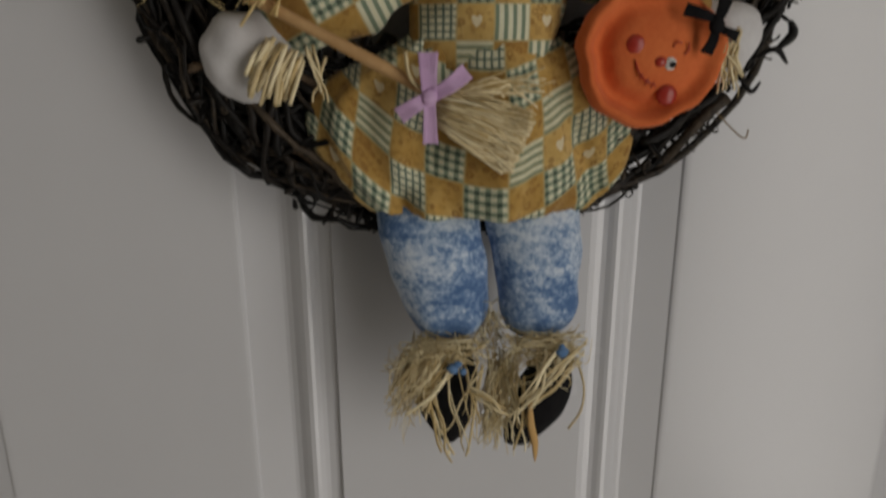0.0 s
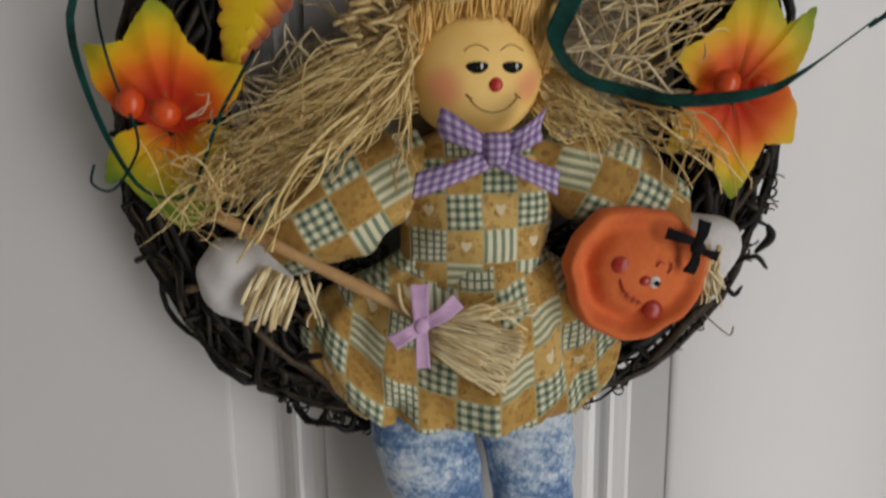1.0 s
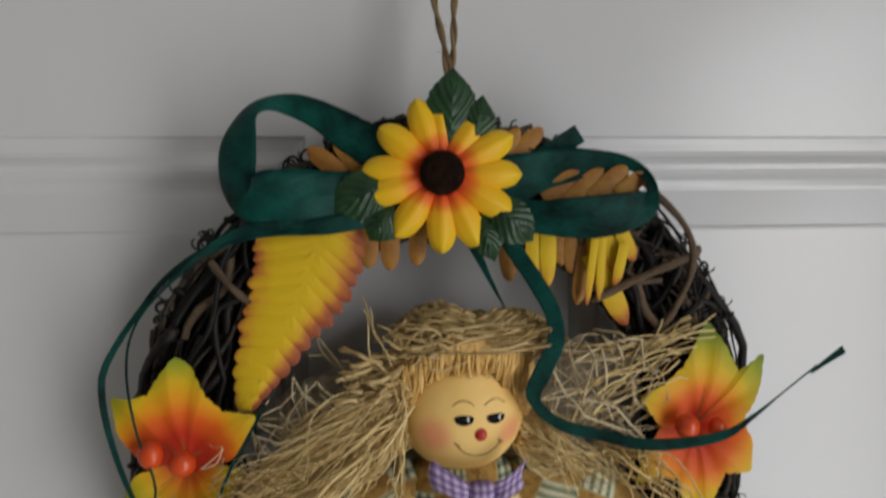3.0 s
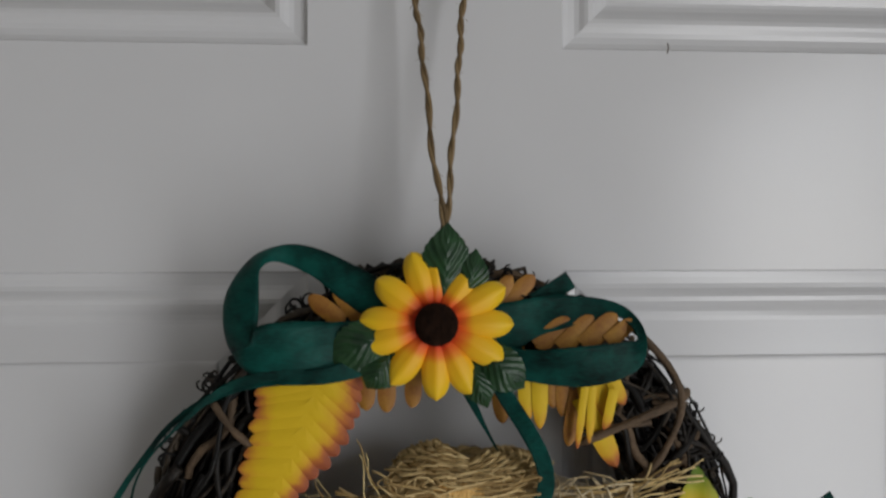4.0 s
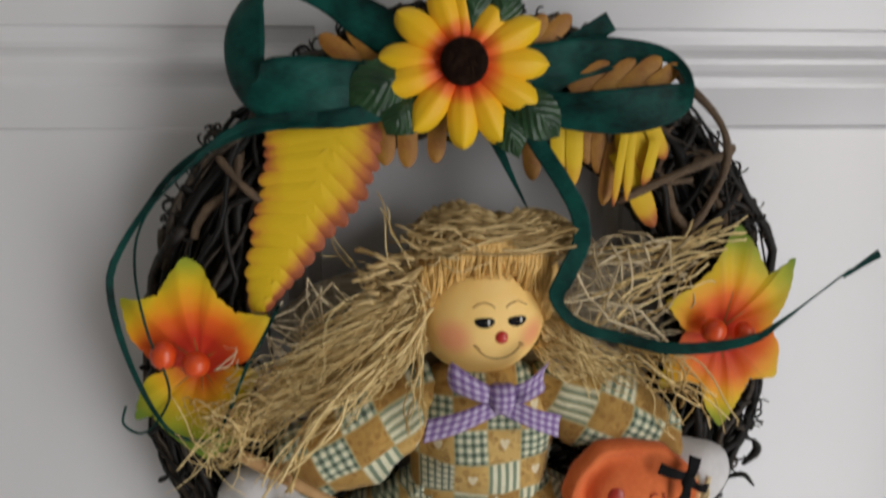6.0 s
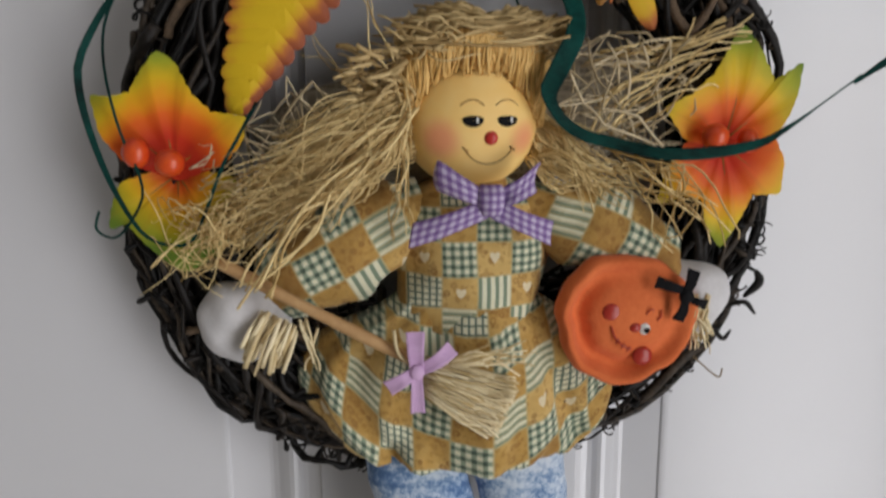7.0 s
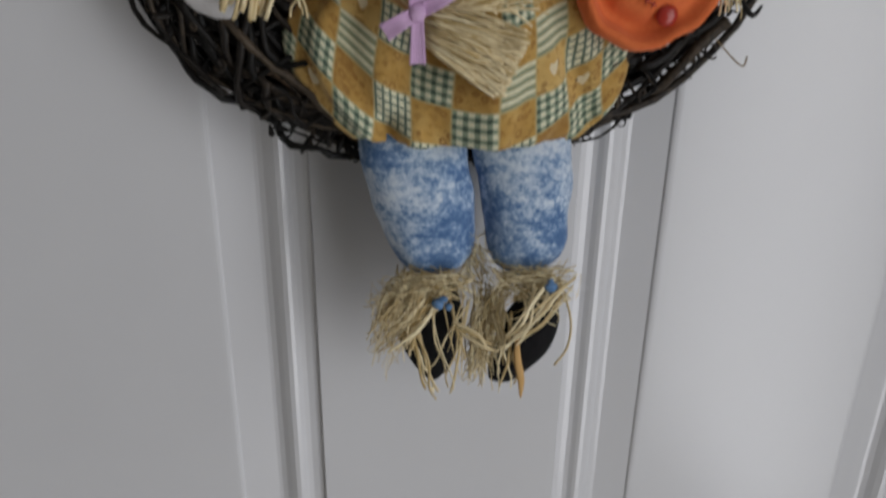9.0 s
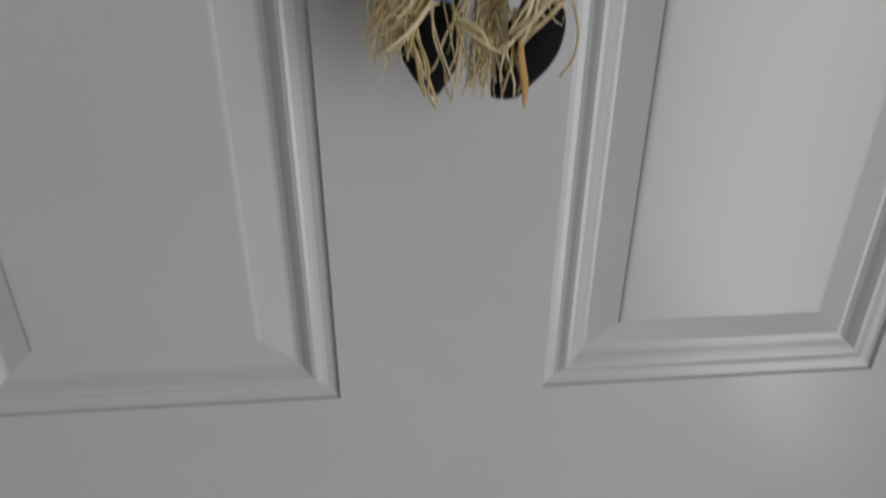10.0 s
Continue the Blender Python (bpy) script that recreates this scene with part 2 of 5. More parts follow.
DOLL = (4.0, -40.0, 1400.0)
M_DOOR, M_PATCH, M_DENIM, M_SKIN = door_paint(), patchwork(), denim(), skin()
M_HAIR = straw("raffia_strands", (0.44, 0.275, 0.09), (0.95, 0.74, 0.37))
M_NET = straw("pale_raffia_net", (0.42, 0.32, 0.18), (0.84, 0.70, 0.46))
M_FRINGE = straw("looped_yarn_fringe", (0.56, 0.31, 0.08), (0.88, 0.58, 0.22))
M_STRAW = straw("pale_straw", (0.52, 0.37, 0.16), (0.96, 0.84, 0.56))
M_STRIP = straw("orange_tan_straw", (0.52, 0.29, 0.10), (0.72, 0.44, 0.18))
M_BRIM = netted_straw()
M_HAT = straw("woven_straw_hat", (0.38, 0.25, 0.10), (0.74, 0.55, 0.27))
M_BARK, M_MAPLE, M_FERN, M_PETAL, M_LEAF = bark(), maple(), fern(), petal_cloth(), leaf_green()
# wide dark-to-teal ramp puts the satin's highlights into the colour
M_GREEN = satin("dark_green_ribbon", (0.001, 0.009, 0.008), (0.002, 0.080, 0.064), 0.42, 0.11)
M_PINK = satin("pink_satin", (0.56, 0.33, 0.56), (0.72, 0.47, 0.70), 0.42)
M_GINGHAM = gingham()
M_FELT = plain("black_felt", (0.004, 0.004, 0.005), (0.014, 0.013, 0.014), 200, 0.85, spec=0.15)
M_WHITE = plain("white_stuffed_cloth", (0.60, 0.58, 0.58), (0.74, 0.73, 0.73), 60, 0.85, spec=0.2)
M_ORANGE = plain("orange_felt", (0.66, 0.13, 0.04), (0.80, 0.20, 0.065), 60, 0.85, 0.6, spec=0.15, sheen=0.1)
M_BLUE = plain("blue_cotton_scrap", (0.07, 0.17, 0.34), (0.16, 0.30, 0.50), 300, 0.85)
M_RED = plain("red_paint", (0.46, 0.02, 0.015), (0.60, 0.04, 0.03), 300, 0.35)
M_ROSY = plain("dark_red_paint", (0.36, 0.022, 0.014), (0.46, 0.04, 0.022), 200, 0.3)
M_BLACK = plain("black_paint", (0.005, 0.005, 0.006), (0.014, 0.013, 0.013), 300, 0.85, spec=0.12)
M_EYEWHITE = plain("white_paint", (0.70, 0.70, 0.66), (0.8, 0.8, 0.77), 300, 0.4)
M_BROWN = plain("brown_ink", (0.26, 0.12, 0.035), (0.36, 0.18, 0.05), 300, 0.7)
M_SEED = plain("dark_brown_pile", (0.012, 0.005, 0.003), (0.05, 0.022, 0.012), 420, 0.9, 1.0, 0.0012, spec=0.15)
M_BERRY = plain("glossy_orange_berry", (0.56, 0.02, 0.010), (0.76, 0.10, 0.015), 70, 0.32, 0.05)
M_WOOD = plain("pale_dowel_wood", (0.46, 0.25, 0.10), (0.62, 0.38, 0.18), 120, 0.55)
M_TAN = plain("tan_leaf_cloth", (0.24, 0.075, 0.012), (0.46, 0.225, 0.026), 90, 0.6, 0.3)
M_TWIG = plain("brown_vine_bark", (0.04, 0.025, 0.015), (0.18, 0.115, 0.066), 90, 0.8, 0.8, 0.001)
M_TWINE = straw("jute_twine", (0.11, 0.07, 0.032), (0.28, 0.19, 0.095))
M_METAL = plain("black_coated_metal", (0.004, 0.004, 0.004), (0.010, 0.010, 0.010), 80, 0.5, spec=0.25)
M_WALL = plain("warm_wall_paint", (0.33, 0.31, 0.28), (0.38, 0.36, 0.32), 4, 0.8, 0.1)
M_CEIL = plain("white_ceiling_paint", (0.70, 0.69, 0.67), (0.76, 0.75, 0.73), 5, 0.9, 0.1)
M_FLOOR = plain("pale_floor_tiles", (0.42, 0.39, 0.35), (0.52, 0.49, 0.44), 3, 0.4, 0.2)
M_TRIM = plain("white_trim_paint", (0.70, 0.70, 0.69), (0.76, 0.76, 0.75), 8, 0.4, 0.05)


# ---- geometry helpers; lengths in millimetres ----
def lerp(a, b, f):
    return a + (b - a) * f


def curve(points, n):
    """n points of a smooth line through the given ones."""
    pts = [Vector(p) for p in points]
    pts = [pts[0] * 2 - pts[1], *pts, pts[-1] * 2 - pts[-2]]
    out = []
    for i in range(n):
        s = i / (n - 1) * (len(pts) - 3)
        k = min(int(s), len(pts) - 4)
        f = s - k
        a, b, c, d = pts[k : k + 4]
        out.append(0.5 * (2 * b + (c - a) * f + (2 * a - 5 * b + 4 * c - d) * f**2 + (3 * b - a - 3 * c + d) * f**3))
    return out


class Geo:
    """Vertices, faces, materials and UVs, gathered and then made into one mesh."""

    def __init__(self):
        self.v, self.f, self.m, self.uv = [], [], [], []

    def grid(self, rows, mat=0, uvs=None, wrap=False, caps=False):
        """Skin over rows of points; wrap closes each row to a ring."""
        base, n = len(self.v), len(rows[0])
        for i, row in enumerate(rows):
            for j, p in enumerate(row):
                self.v.append(Vector(p))
                self.uv.append(uvs[i][j] if uvs else (i / max(1, len(rows) - 1), j / max(1, n - 1)))
        for i in range(len(rows) - 1):
            for j in range(n if wrap else n - 1):
                a, b = base + i * n + j, base + i * n + (j + 1) % n
                self.f.append((a, b, b + n, a + n))
                self.m.append(mat)
        if caps:
            self.f += [tuple(base + j for j in reversed(range(n))), tuple(base + (len(rows) - 1) * n + j for j in range(n))]
            self.m += [mat, mat]

    def tube(self, pts, rad, sides=5, mat=0, flat=1.0, taper=0.0):
        """A round or flattened cord along points."""
        pts = [Vector(p) for p in pts]
        side, rows = None, []
        for i, p in enumerate(pts):
            d = (pts[min(i + 1, len(pts) - 1)] - pts[max(i - 1, 0)]).normalized()
            if side is None:
                side = d.cross(Vector((0.13, 1, 0.21))).normalized()
            side = (side - d * side.dot(d)).normalized()
            up = d.cross(side)
            f = i / (len(pts) - 1)
            r = (rad(f) if callable(rad) else rad) * (1 - taper * f)
            rows.append([p + side * (r * math.cos(a)) + up * (r * flat * math.sin(a)) for a in [2 * math.pi * k / sides for k in range(sides)]])
        self.grid(rows, mat, wrap=True, caps=True)

    def ribbon(self, a, b, mat=0, across=6, thick=0.5, bulge=0.0, vscale=1.0, uscale=1.0, n=40):
        """A band with thickness between two edge lines."""
        ea, eb = curve(a, n), curve(b, n)
        front, length = [], 0.0
        uvs = []
        for i in range(n):
            d = (ea[min(i + 1, n - 1)] + eb[min(i + 1, n - 1)] - ea[max(i - 1, 0)] - eb[max(i - 1, 0)]).normalized()
            nn = d.cross(eb[i] - ea[i])
            nn = nn.normalized() if nn.length > 1e-6 else Vector((0, -1, 0))
            if i:
                length += ((ea[i] + eb[i]) / 2 - (ea[i - 1] + eb[i - 1]) / 2).length
            row = []
            for k in range(across + 1):
                f = k / across
                row.append((ea[i].lerp(eb[i], f) + nn * (bulge * 4 * f * (1 - f)), nn))
            front.append(row)
            uvs.append([(length * uscale, k / across * vscale) for k in range(across + 1)])
        top = [[p + nn * thick / 2 for p, nn in row] for row in front]
        low = [[p - nn * thick / 2 for p, nn in row] for row in front]
        rows = [t + list(reversed(w)) for t, w in zip(top, low)]
        uv2 = [u + list(reversed(u)) for u in uvs]
        self.grid(rows, mat, uv2, wrap=True, caps=True)

    def band(self, pts, width, normal=(0, -1, 0), **kw):
        """A ribbon of a given width along one line."""
        c = curve(pts, 24)
        a, b = [], []
        for i, p in enumerate(c):
            d = (c[min(i + 1, 23)] - c[max(i - 1, 0)]).normalized()
            w = Vector(normal).cross(d).normalized() * ((width(i / 23) if callable(width) else width) / 2)
            a.append(p + w)
            b.append(p - w)
        self.ribbon(a, b, n=48, **kw)

    def blob(self, rings, mat=0, seg=28, uv=None, lump=0.0, seed=0.0, steps=26, power=1.0):
        """A stuffed shape through rings of (x, y, z, rx, ry), stacked along z."""
        c = curve([r[:3] for r in rings], steps)
        s = curve([(r[3], r[4], 0) for r in rings], steps)
        rows, uvs = [], []
        for p, r in zip(c, s):
            row, urow = [], []
            for k in range(seg):
                a = 2 * math.pi * k / seg
                q = p + Vector((max(r.x, 0.2) * math.cos(a), max(r.y, 0.2) * math.sin(a), 0))
                if lump:
                    q += Vector((math.cos(a), math.sin(a), 0)) * lump * noise.noise(Vector((q.x * 0.07 + seed, q.y * 0.07, q.z * 0.07)))
                row.append(q)
                urow.append(uv(q) if uv else (k / seg, (p.z - c[-1].z) / (c[0].z - c[-1].z)))
            rows.append(row)
            uvs.append(urow)
        self.grid(rows, mat, uvs, wrap=True, caps=True)

    def along(self, stations, mat=0, seg=24, depth=0.8, uv=None, lump=0.0, steps=22):
        """A stuffed limb through (x, y, z, r); depth squashes it towards the door."""
        c = curve([s[:3] for s in stations], steps)
        r = curve([(s[3], 0, 0) for s in stations], steps)
        axis = (c[-1] - c[0]).normalized()
        side = axis.cross(Vector((0, 1, 0))).normalized()
        rows, uvs, length = [], [], 0
        for i, p in enumerate(c):
            row, urow = [], []
            length += (p - c[i - 1]).length if i else 0
            for k in range(seg):
                a = 2 * math.pi * k / seg
                w = side * math.cos(a) + Vector((0, 1, 0)) * math.sin(a) * depth
                q = p + w * max(r[i].x, 0.2)
                q += w * lump * noise.noise(q * 0.08)
                row.append(q)
                urow.append((length / PATCH + 0.35, (q - p).dot(side) / PATCH + 0.45))
            rows.append(row)
            uvs.append(urow)
        self.grid(rows, mat, uvs, wrap=True, caps=True)

    def ball(self, c, r, mat=0, seg=20, rings=12):
        c = Vector(c)
        r = Vector(r if isinstance(r, tuple) else (r, r, r))
        rows = [[c + Vector((r.x * math.sin(t) * math.cos(a), r.y * math.sin(t) * math.sin(a), r.z * math.cos(t))) for a in [2 * math.pi * k / seg for k in range(seg)]] for t in [0.02 + (math.pi - 0.04) * i / rings for i in range(rings + 1)]]
        self.grid(rows, mat, wrap=True, caps=True)

    def box(self, x0, x1, y0, y1, z0, z1, mat=0, edge=0.0):
        e = edge
        rows = []
        for y, i in ((y0, e), (y0 + e, 0), (y1 - e, 0), (y1, e)):
            rows.append([(x0 + i, y, z0 + i), (x1 - i, y, z0 + i), (x1 - i, y, z1 - i), (x0 + i, y, z1 - i)])
        if not e:
            rows = [rows[0], rows[3]]
        self.grid(rows, mat, wrap=True, caps=True)

    def make(self, name, mats, parent=None, label="", origin=(0, 0, 0), smooth=True):
        o = Vector(origin)
        mesh = bpy.data.meshes.new(name)
        mesh.from_pydata([(v - o) / 1000 for v in self.v], [], self.f)
        layer = mesh.uv_layers.new(name="UVMap")
        idx = np.empty(len(mesh.loops), dtype=np.int32)
        mesh.loops.foreach_get("vertex_index", idx)
        layer.data.foreach_set("uv", np.array(self.uv, dtype=np.float32)[idx].ravel())
        for x in mats if isinstance(mats, (list, tuple)) else [mats]:
            mesh.materials.append(x)
        mesh.polygons.foreach_set("material_index", self.m)
        mesh.polygons.foreach_set("use_smooth", [smooth] * len(self.f))
        bm = bmesh.new()
        bm.from_mesh(mesh)
        bmesh.ops.recalc_face_normals(bm, faces=bm.faces)
        bm.to_mesh(mesh)
        bm.free()
        mesh.update()
        ob = new(name, mesh)
        if parent is not None:
            ob.parent = parent
            ob.location = (o - Vector(parent["base"])) / 1000
        else:
            ob.location = o / 1000
        ob["base"] = tuple(o)
        if label:
            ob["label"] = label
        return ob


def thing(name, base, label, category, **kw):
    ob = new(name)
    ob.empty_display_size = 0.02
    ob.location = Vector(base) / 1000
    ob["base"] = tuple(float(c) for c in base)
    return tagged(ob, label, category, **kw)


PATCH = 17.0
rnd = random.Random(7)


# ---- the entrance: door, walls, floor, ceiling, side window ----
DOOR_W, DOOR_H = 432.0, 2032.0
PROFILE = ((0, 0), (0.9, 2.6), (4, 3.6), (7.5, 4.2), (10, 3.6), (12.5, 2.0), (14.5, 1.2), (17, 1.6), (20, 3.6), (23, 6.2), (26, 7.6), (28, 7.8), (47, 4.1), (47.8, 2.9), (49.2, 2.5), (51, 2.4))
XS = (-DOOR_W, -300.0, -67.5, 67.5, 300.0, DOOR_W)
ZS = (6.0, 200.0, 862.0, 1003.0, 1620.0, 1738.5, 1920.0, DOOR_H)


def embossed(g, x0, x1, z0, z1):
    """A moulded panel: stepped ogee, sunk channel, long bevel and flat field."""
    rows = []
    for inset, deep in PROFILE:
        rows.append([(x0 + inset, deep, z0 + inset), (x1 - inset, deep, z0 + inset), (x1 - inset, deep, z1 - inset), (x0 + inset, deep, z1 - inset)])
    g.grid(rows, wrap=True)
    base = len(g.v) - 4
    g.f.append((base, base + 1, base + 2, base + 3))
    g.m.append(0)


def build_door():
    door = thing("door_1", (0, 0, 0), "white painted six-panel entrance door with moulded panels", "door", kind="structure")
    slab = Geo()
    for i in range(5):
        for j in range(7):
            if i in (1, 3) and j in (1, 3, 5):
                continue
            slab.grid([[(XS[i], 0, ZS[j]), (XS[i + 1], 0, ZS[j])], [(XS[i], 0, ZS[j + 1]), (XS[i + 1], 0, ZS[j + 1])]])
    w, z0, z1 = DOOR_W, ZS[0], ZS[-1]
    slab.grid([[(-w, 0, z0), (w, 0, z0), (w, 0, z1), (-w, 0, z1)], [(-w, 44, z0), (w, 44, z0), (w, 44, z1), (-w, 44, z1)]], wrap=True)
    slab.f.append(tuple(len(slab.v) - k for k in (1, 2, 3, 4)))
    slab.m.append(0)
    slab.make("door_slab", M_DOOR, door, smooth=False)
    for i in (1, 3):
        for j in (1, 3, 5):
            g = Geo()
            embossed(g, XS[i], XS[i + 1], ZS[j], ZS[j + 1])
            g.make("panel", M_DOOR, door, smooth=False)
    g = Geo()
    g.tube([(125.0, -0.1, 1737.0), (125.6, -0.2, 1739.5), (125.2, -0.1, 1742.5)], 0.35, 5)
    g.make("paint_chip", M_TWIG, door, "small dark chip in the paint")
    for side in (-1, 1):
        g = Geo()
        x = side * (DOOR_W + 4)
        g.box(min(x, x + side * 30), max(x, x + side * 30), -2, 118, 0, 2066, edge=1.5)
        g.make("door_jamb", M_TRIM, door, smooth=False)
        g = Geo()
        x = side * (DOOR_W + 16)
        g.box(min(x, x + side * 62), max(x, x + side * 62), -14, 4, 0, 2112, edge=3)
        g.make("door_casing", M_TRIM, door, smooth=False)
    g = Geo()
    g.box(-DOOR_W - 4, DOOR_W + 4, -2, 118, DOOR_H + 4, DOOR_H + 34, edge=1.5)
    g.make("door_head", M_TRIM, door, smooth=False)
    g = Geo()
    g.box(-DOOR_W - 16, DOOR_W + 16, -14, 4, DOOR_H + 16, DOOR_H + 80, edge=3)
    g.make("door_casing", M_TRIM, door, smooth=False)


build_door()


def slab_object(name, label, category, mat, *boxes):
    g = Geo()
    for b in boxes:
        g.box(*b)
    ob = g.make(name, mat, smooth=False)
    return tagged(ob, label, category, kind="structure")


RX0, RX1, RY0, CEIL = -1600.0, 850.0, -3200.0, 2600.0
OP = DOOR_W + 34
slab_object("wall_north", "warm off-white painted wall round the entrance door", "wall", M_WALL,
            (RX0, -OP, 4, 124, 0, CEIL), (OP, RX1, 4, 124, 0, CEIL), (-OP, OP, 4, 124, DOOR_H + 34, CEIL))
wy0, wy1, wz0, wz1 = WIN_Y0 * 1000, WIN_Y1 * 1000, WIN_Z0 * 1000, WIN_Z1 * 1000
slab_object("wall_east", "warm off-white painted wall with a wide window", "wall", M_WALL,
            (RX1, RX1 + 120, RY0, wy0, 0, CEIL), (RX1, RX1 + 120, wy1, 124, 0, CEIL), (RX1, RX1 + 120, wy0, wy1, 0, wz0), (RX1, RX1 + 120, wy0, wy1, wz1, CEIL))
slab_object("wall_west", "plain warm off-white painted wall", "wall", M_WALL, (RX0 - 120, RX0, RY0, 124, 0, CEIL))
slab_object("wall_south", "plain warm off-white painted wall", "wall", M_WALL, (RX0 - 120, RX1 + 120, RY0 - 120, RY0, 0, CEIL))
slab_object("floor", "pale tiled floor of the entrance", "floor", M_FLOOR, (RX0 - 120, RX1 + 120, RY0 - 120, 400, -60, 0))
slab_object("ceiling", "plain white painted ceiling", "ceiling", M_CEIL, (RX0 - 120, RX1 + 120, RY0 - 120, 124, CEIL, CEIL + 80))


def build_window():
    win = thing("window_1", (RX1, wy0, wz0), "wide side window with a white frame", "window", kind="structure")
    for name, b in (("window_frame", (RX1 + 60, RX1 + 110, wy0, wy1, wz0, wz0 + 45)), ("window_frame", (RX1 + 60, RX1 + 110, wy0, wy1, wz1 - 45, wz1)),
                    ("window_frame", (RX1 + 60, RX1 + 110, wy0, wy0 + 45, wz0 + 45, wz1 - 45)), ("window_frame", (RX1 + 60, RX1 + 110, wy1 - 45, wy1, wz0 + 45, wz1 - 45))):
        g = Geo()
        g.box(*b)
        g.make(name, M_TRIM, win, smooth=False)
    glass = Mat("window_glass", 0.0)
    glass.b.inputs["Transmission Weight"].default_value = 1.0
    g = Geo()
    g.box(RX1 + 82, RX1 + 88, wy0 + 45, wy1 - 45, wz0 + 45, wz1 - 45)
    pane = g.make("pane", glass.done((0.95, 0.97, 0.97)), win, smooth=False)
    pane.visible_shadow = False


build_window()

# ---- wreath hanger and twine ----
def build_hanger():
    hanger = thing("wreath_hanger", (1, 0, 1774), "flat black metal over-the-door wreath hanger", "hook")
    g = Geo()
    prof = [(-3.2, 1792), (-3.2, 2030), (-3.2, 2035.2), (2, 2035.6), (44, 2035.6), (48.0, 2035.2), (48.0, 2004)]
    g.ribbon([(-10.5, y, z) for y, z in prof[:2]], [(12.5, y, z) for y, z in prof[:2]], thick=1.6, n=8)
    g.make("strip", M_METAL, hanger)
    g = Geo()
    g.box(-10.5, 12.5, -3.8, 49.5, 2034.2, 2035.8)
    g.make("door_clip", M_METAL, hanger, smooth=False)
    g = Geo()
    lip = [(-3.4, 1796), (-4, 1787), (-8, 1781.5), (-14, 1779.6), (-20, 1781), (-23, 1786), (-24, 1797), (-25, 1812)]
    g.ribbon([(-10.5, y, z) for y, z in lip], [(12.5, y, z) for y, z in lip], thick=1.8, n=30)
    g.make("hook", M_METAL, hanger)


build_hanger()


def build_twine():
    g = Geo()
    for pts in ([(1, -14, 1785), (-6, -14, 1785), (-11.5, -15, 1779), (-11.8, -19, 1760), (-9.6, -22, 1741), (-7.2, -25, 1718), (-3.5, -32, 1678), (1.2, -38, 1645), (1.5, -39, 1622)],
                [(0, -14, 1786), (8, -14, 1785), (13.2, -15, 1779), (12.6, -19, 1757), (10.6, -22, 1735), (9.2, -25, 1712), (5.6, -32, 1676), (3.0, -38, 1645), (2.6, -39, 1622)]):
        c = curve(pts, 90)
        for ply in range(2):
            strand = []
            for i, p in enumerate(c):
                a = i * 0.62 + ply * math.pi
                wob = 0.5 * math.sin(i * 0.45)
                strand.append(p + Vector((math.cos(a) * 0.85 + wob, math.sin(a) * 0.85, 0)))
            g.tube(strand, 1.05, 6)
        for _ in range(40):
            p = c[rnd.randrange(8, 88)]
            d = Vector((rnd.uniform(-1, 1), rnd.uniform(-1, 0.3), rnd.uniform(-0.6, 0.6)))
            g.tube([p + d * 0.8, p + d * 2.2, p + d * 3.4 + Vector((0, 0, rnd.uniform(-1, 1)))], 0.12, 3)
    ob = g.make("hanging_twine", M_TWINE, origin=(1, -20, 1774))
    tagged(ob, "loop of twisted brown jute twine over the hanger", "twine")


build_twine()

# ---- grapevine wreath ----
RING = Vector((2, -27, 1474))
RING_R, HALF_R, HALF_Y = 120.5, 24.0, 17.0


def ring_point(theta, phi, k=1.0):
    """A point in the wreath's bundle: theta round the ring from the top, phi round the bundle."""
    low = math.atan2(math.sin(theta - 3.95), math.cos(theta - 3.95))
    r = RING_R + 4.5 * math.exp(-((low / 0.55) ** 2)) + HALF_R * k * math.cos(phi)
    z = r * math.cos(theta)
    return RING + Vector((r * math.sin(theta), HALF_Y * k * math.sin(phi), z * 1.02))


def vine_line(t0, span, phi, twist, k, wob, n):
    s = rnd.uniform(0, 99)
    out = []
    for i in range(n):
        f = i / (n - 1)
        th = t0 + span * f
        kk = k * (1 + wob * noise.noise(Vector((s, f * 4, 0))))
        p = ring_point(th, phi + twist * f + 0.9 * noise.noise(Vector((f * 3, s, 1))), kk)
        out.append(p + Vector((noise.noise(Vector((f * 9, s, 4))), noise.noise(Vector((f * 9, s, 7))), noise.noise(Vector((f * 9, s, 9))))) * 2.2)
    return out


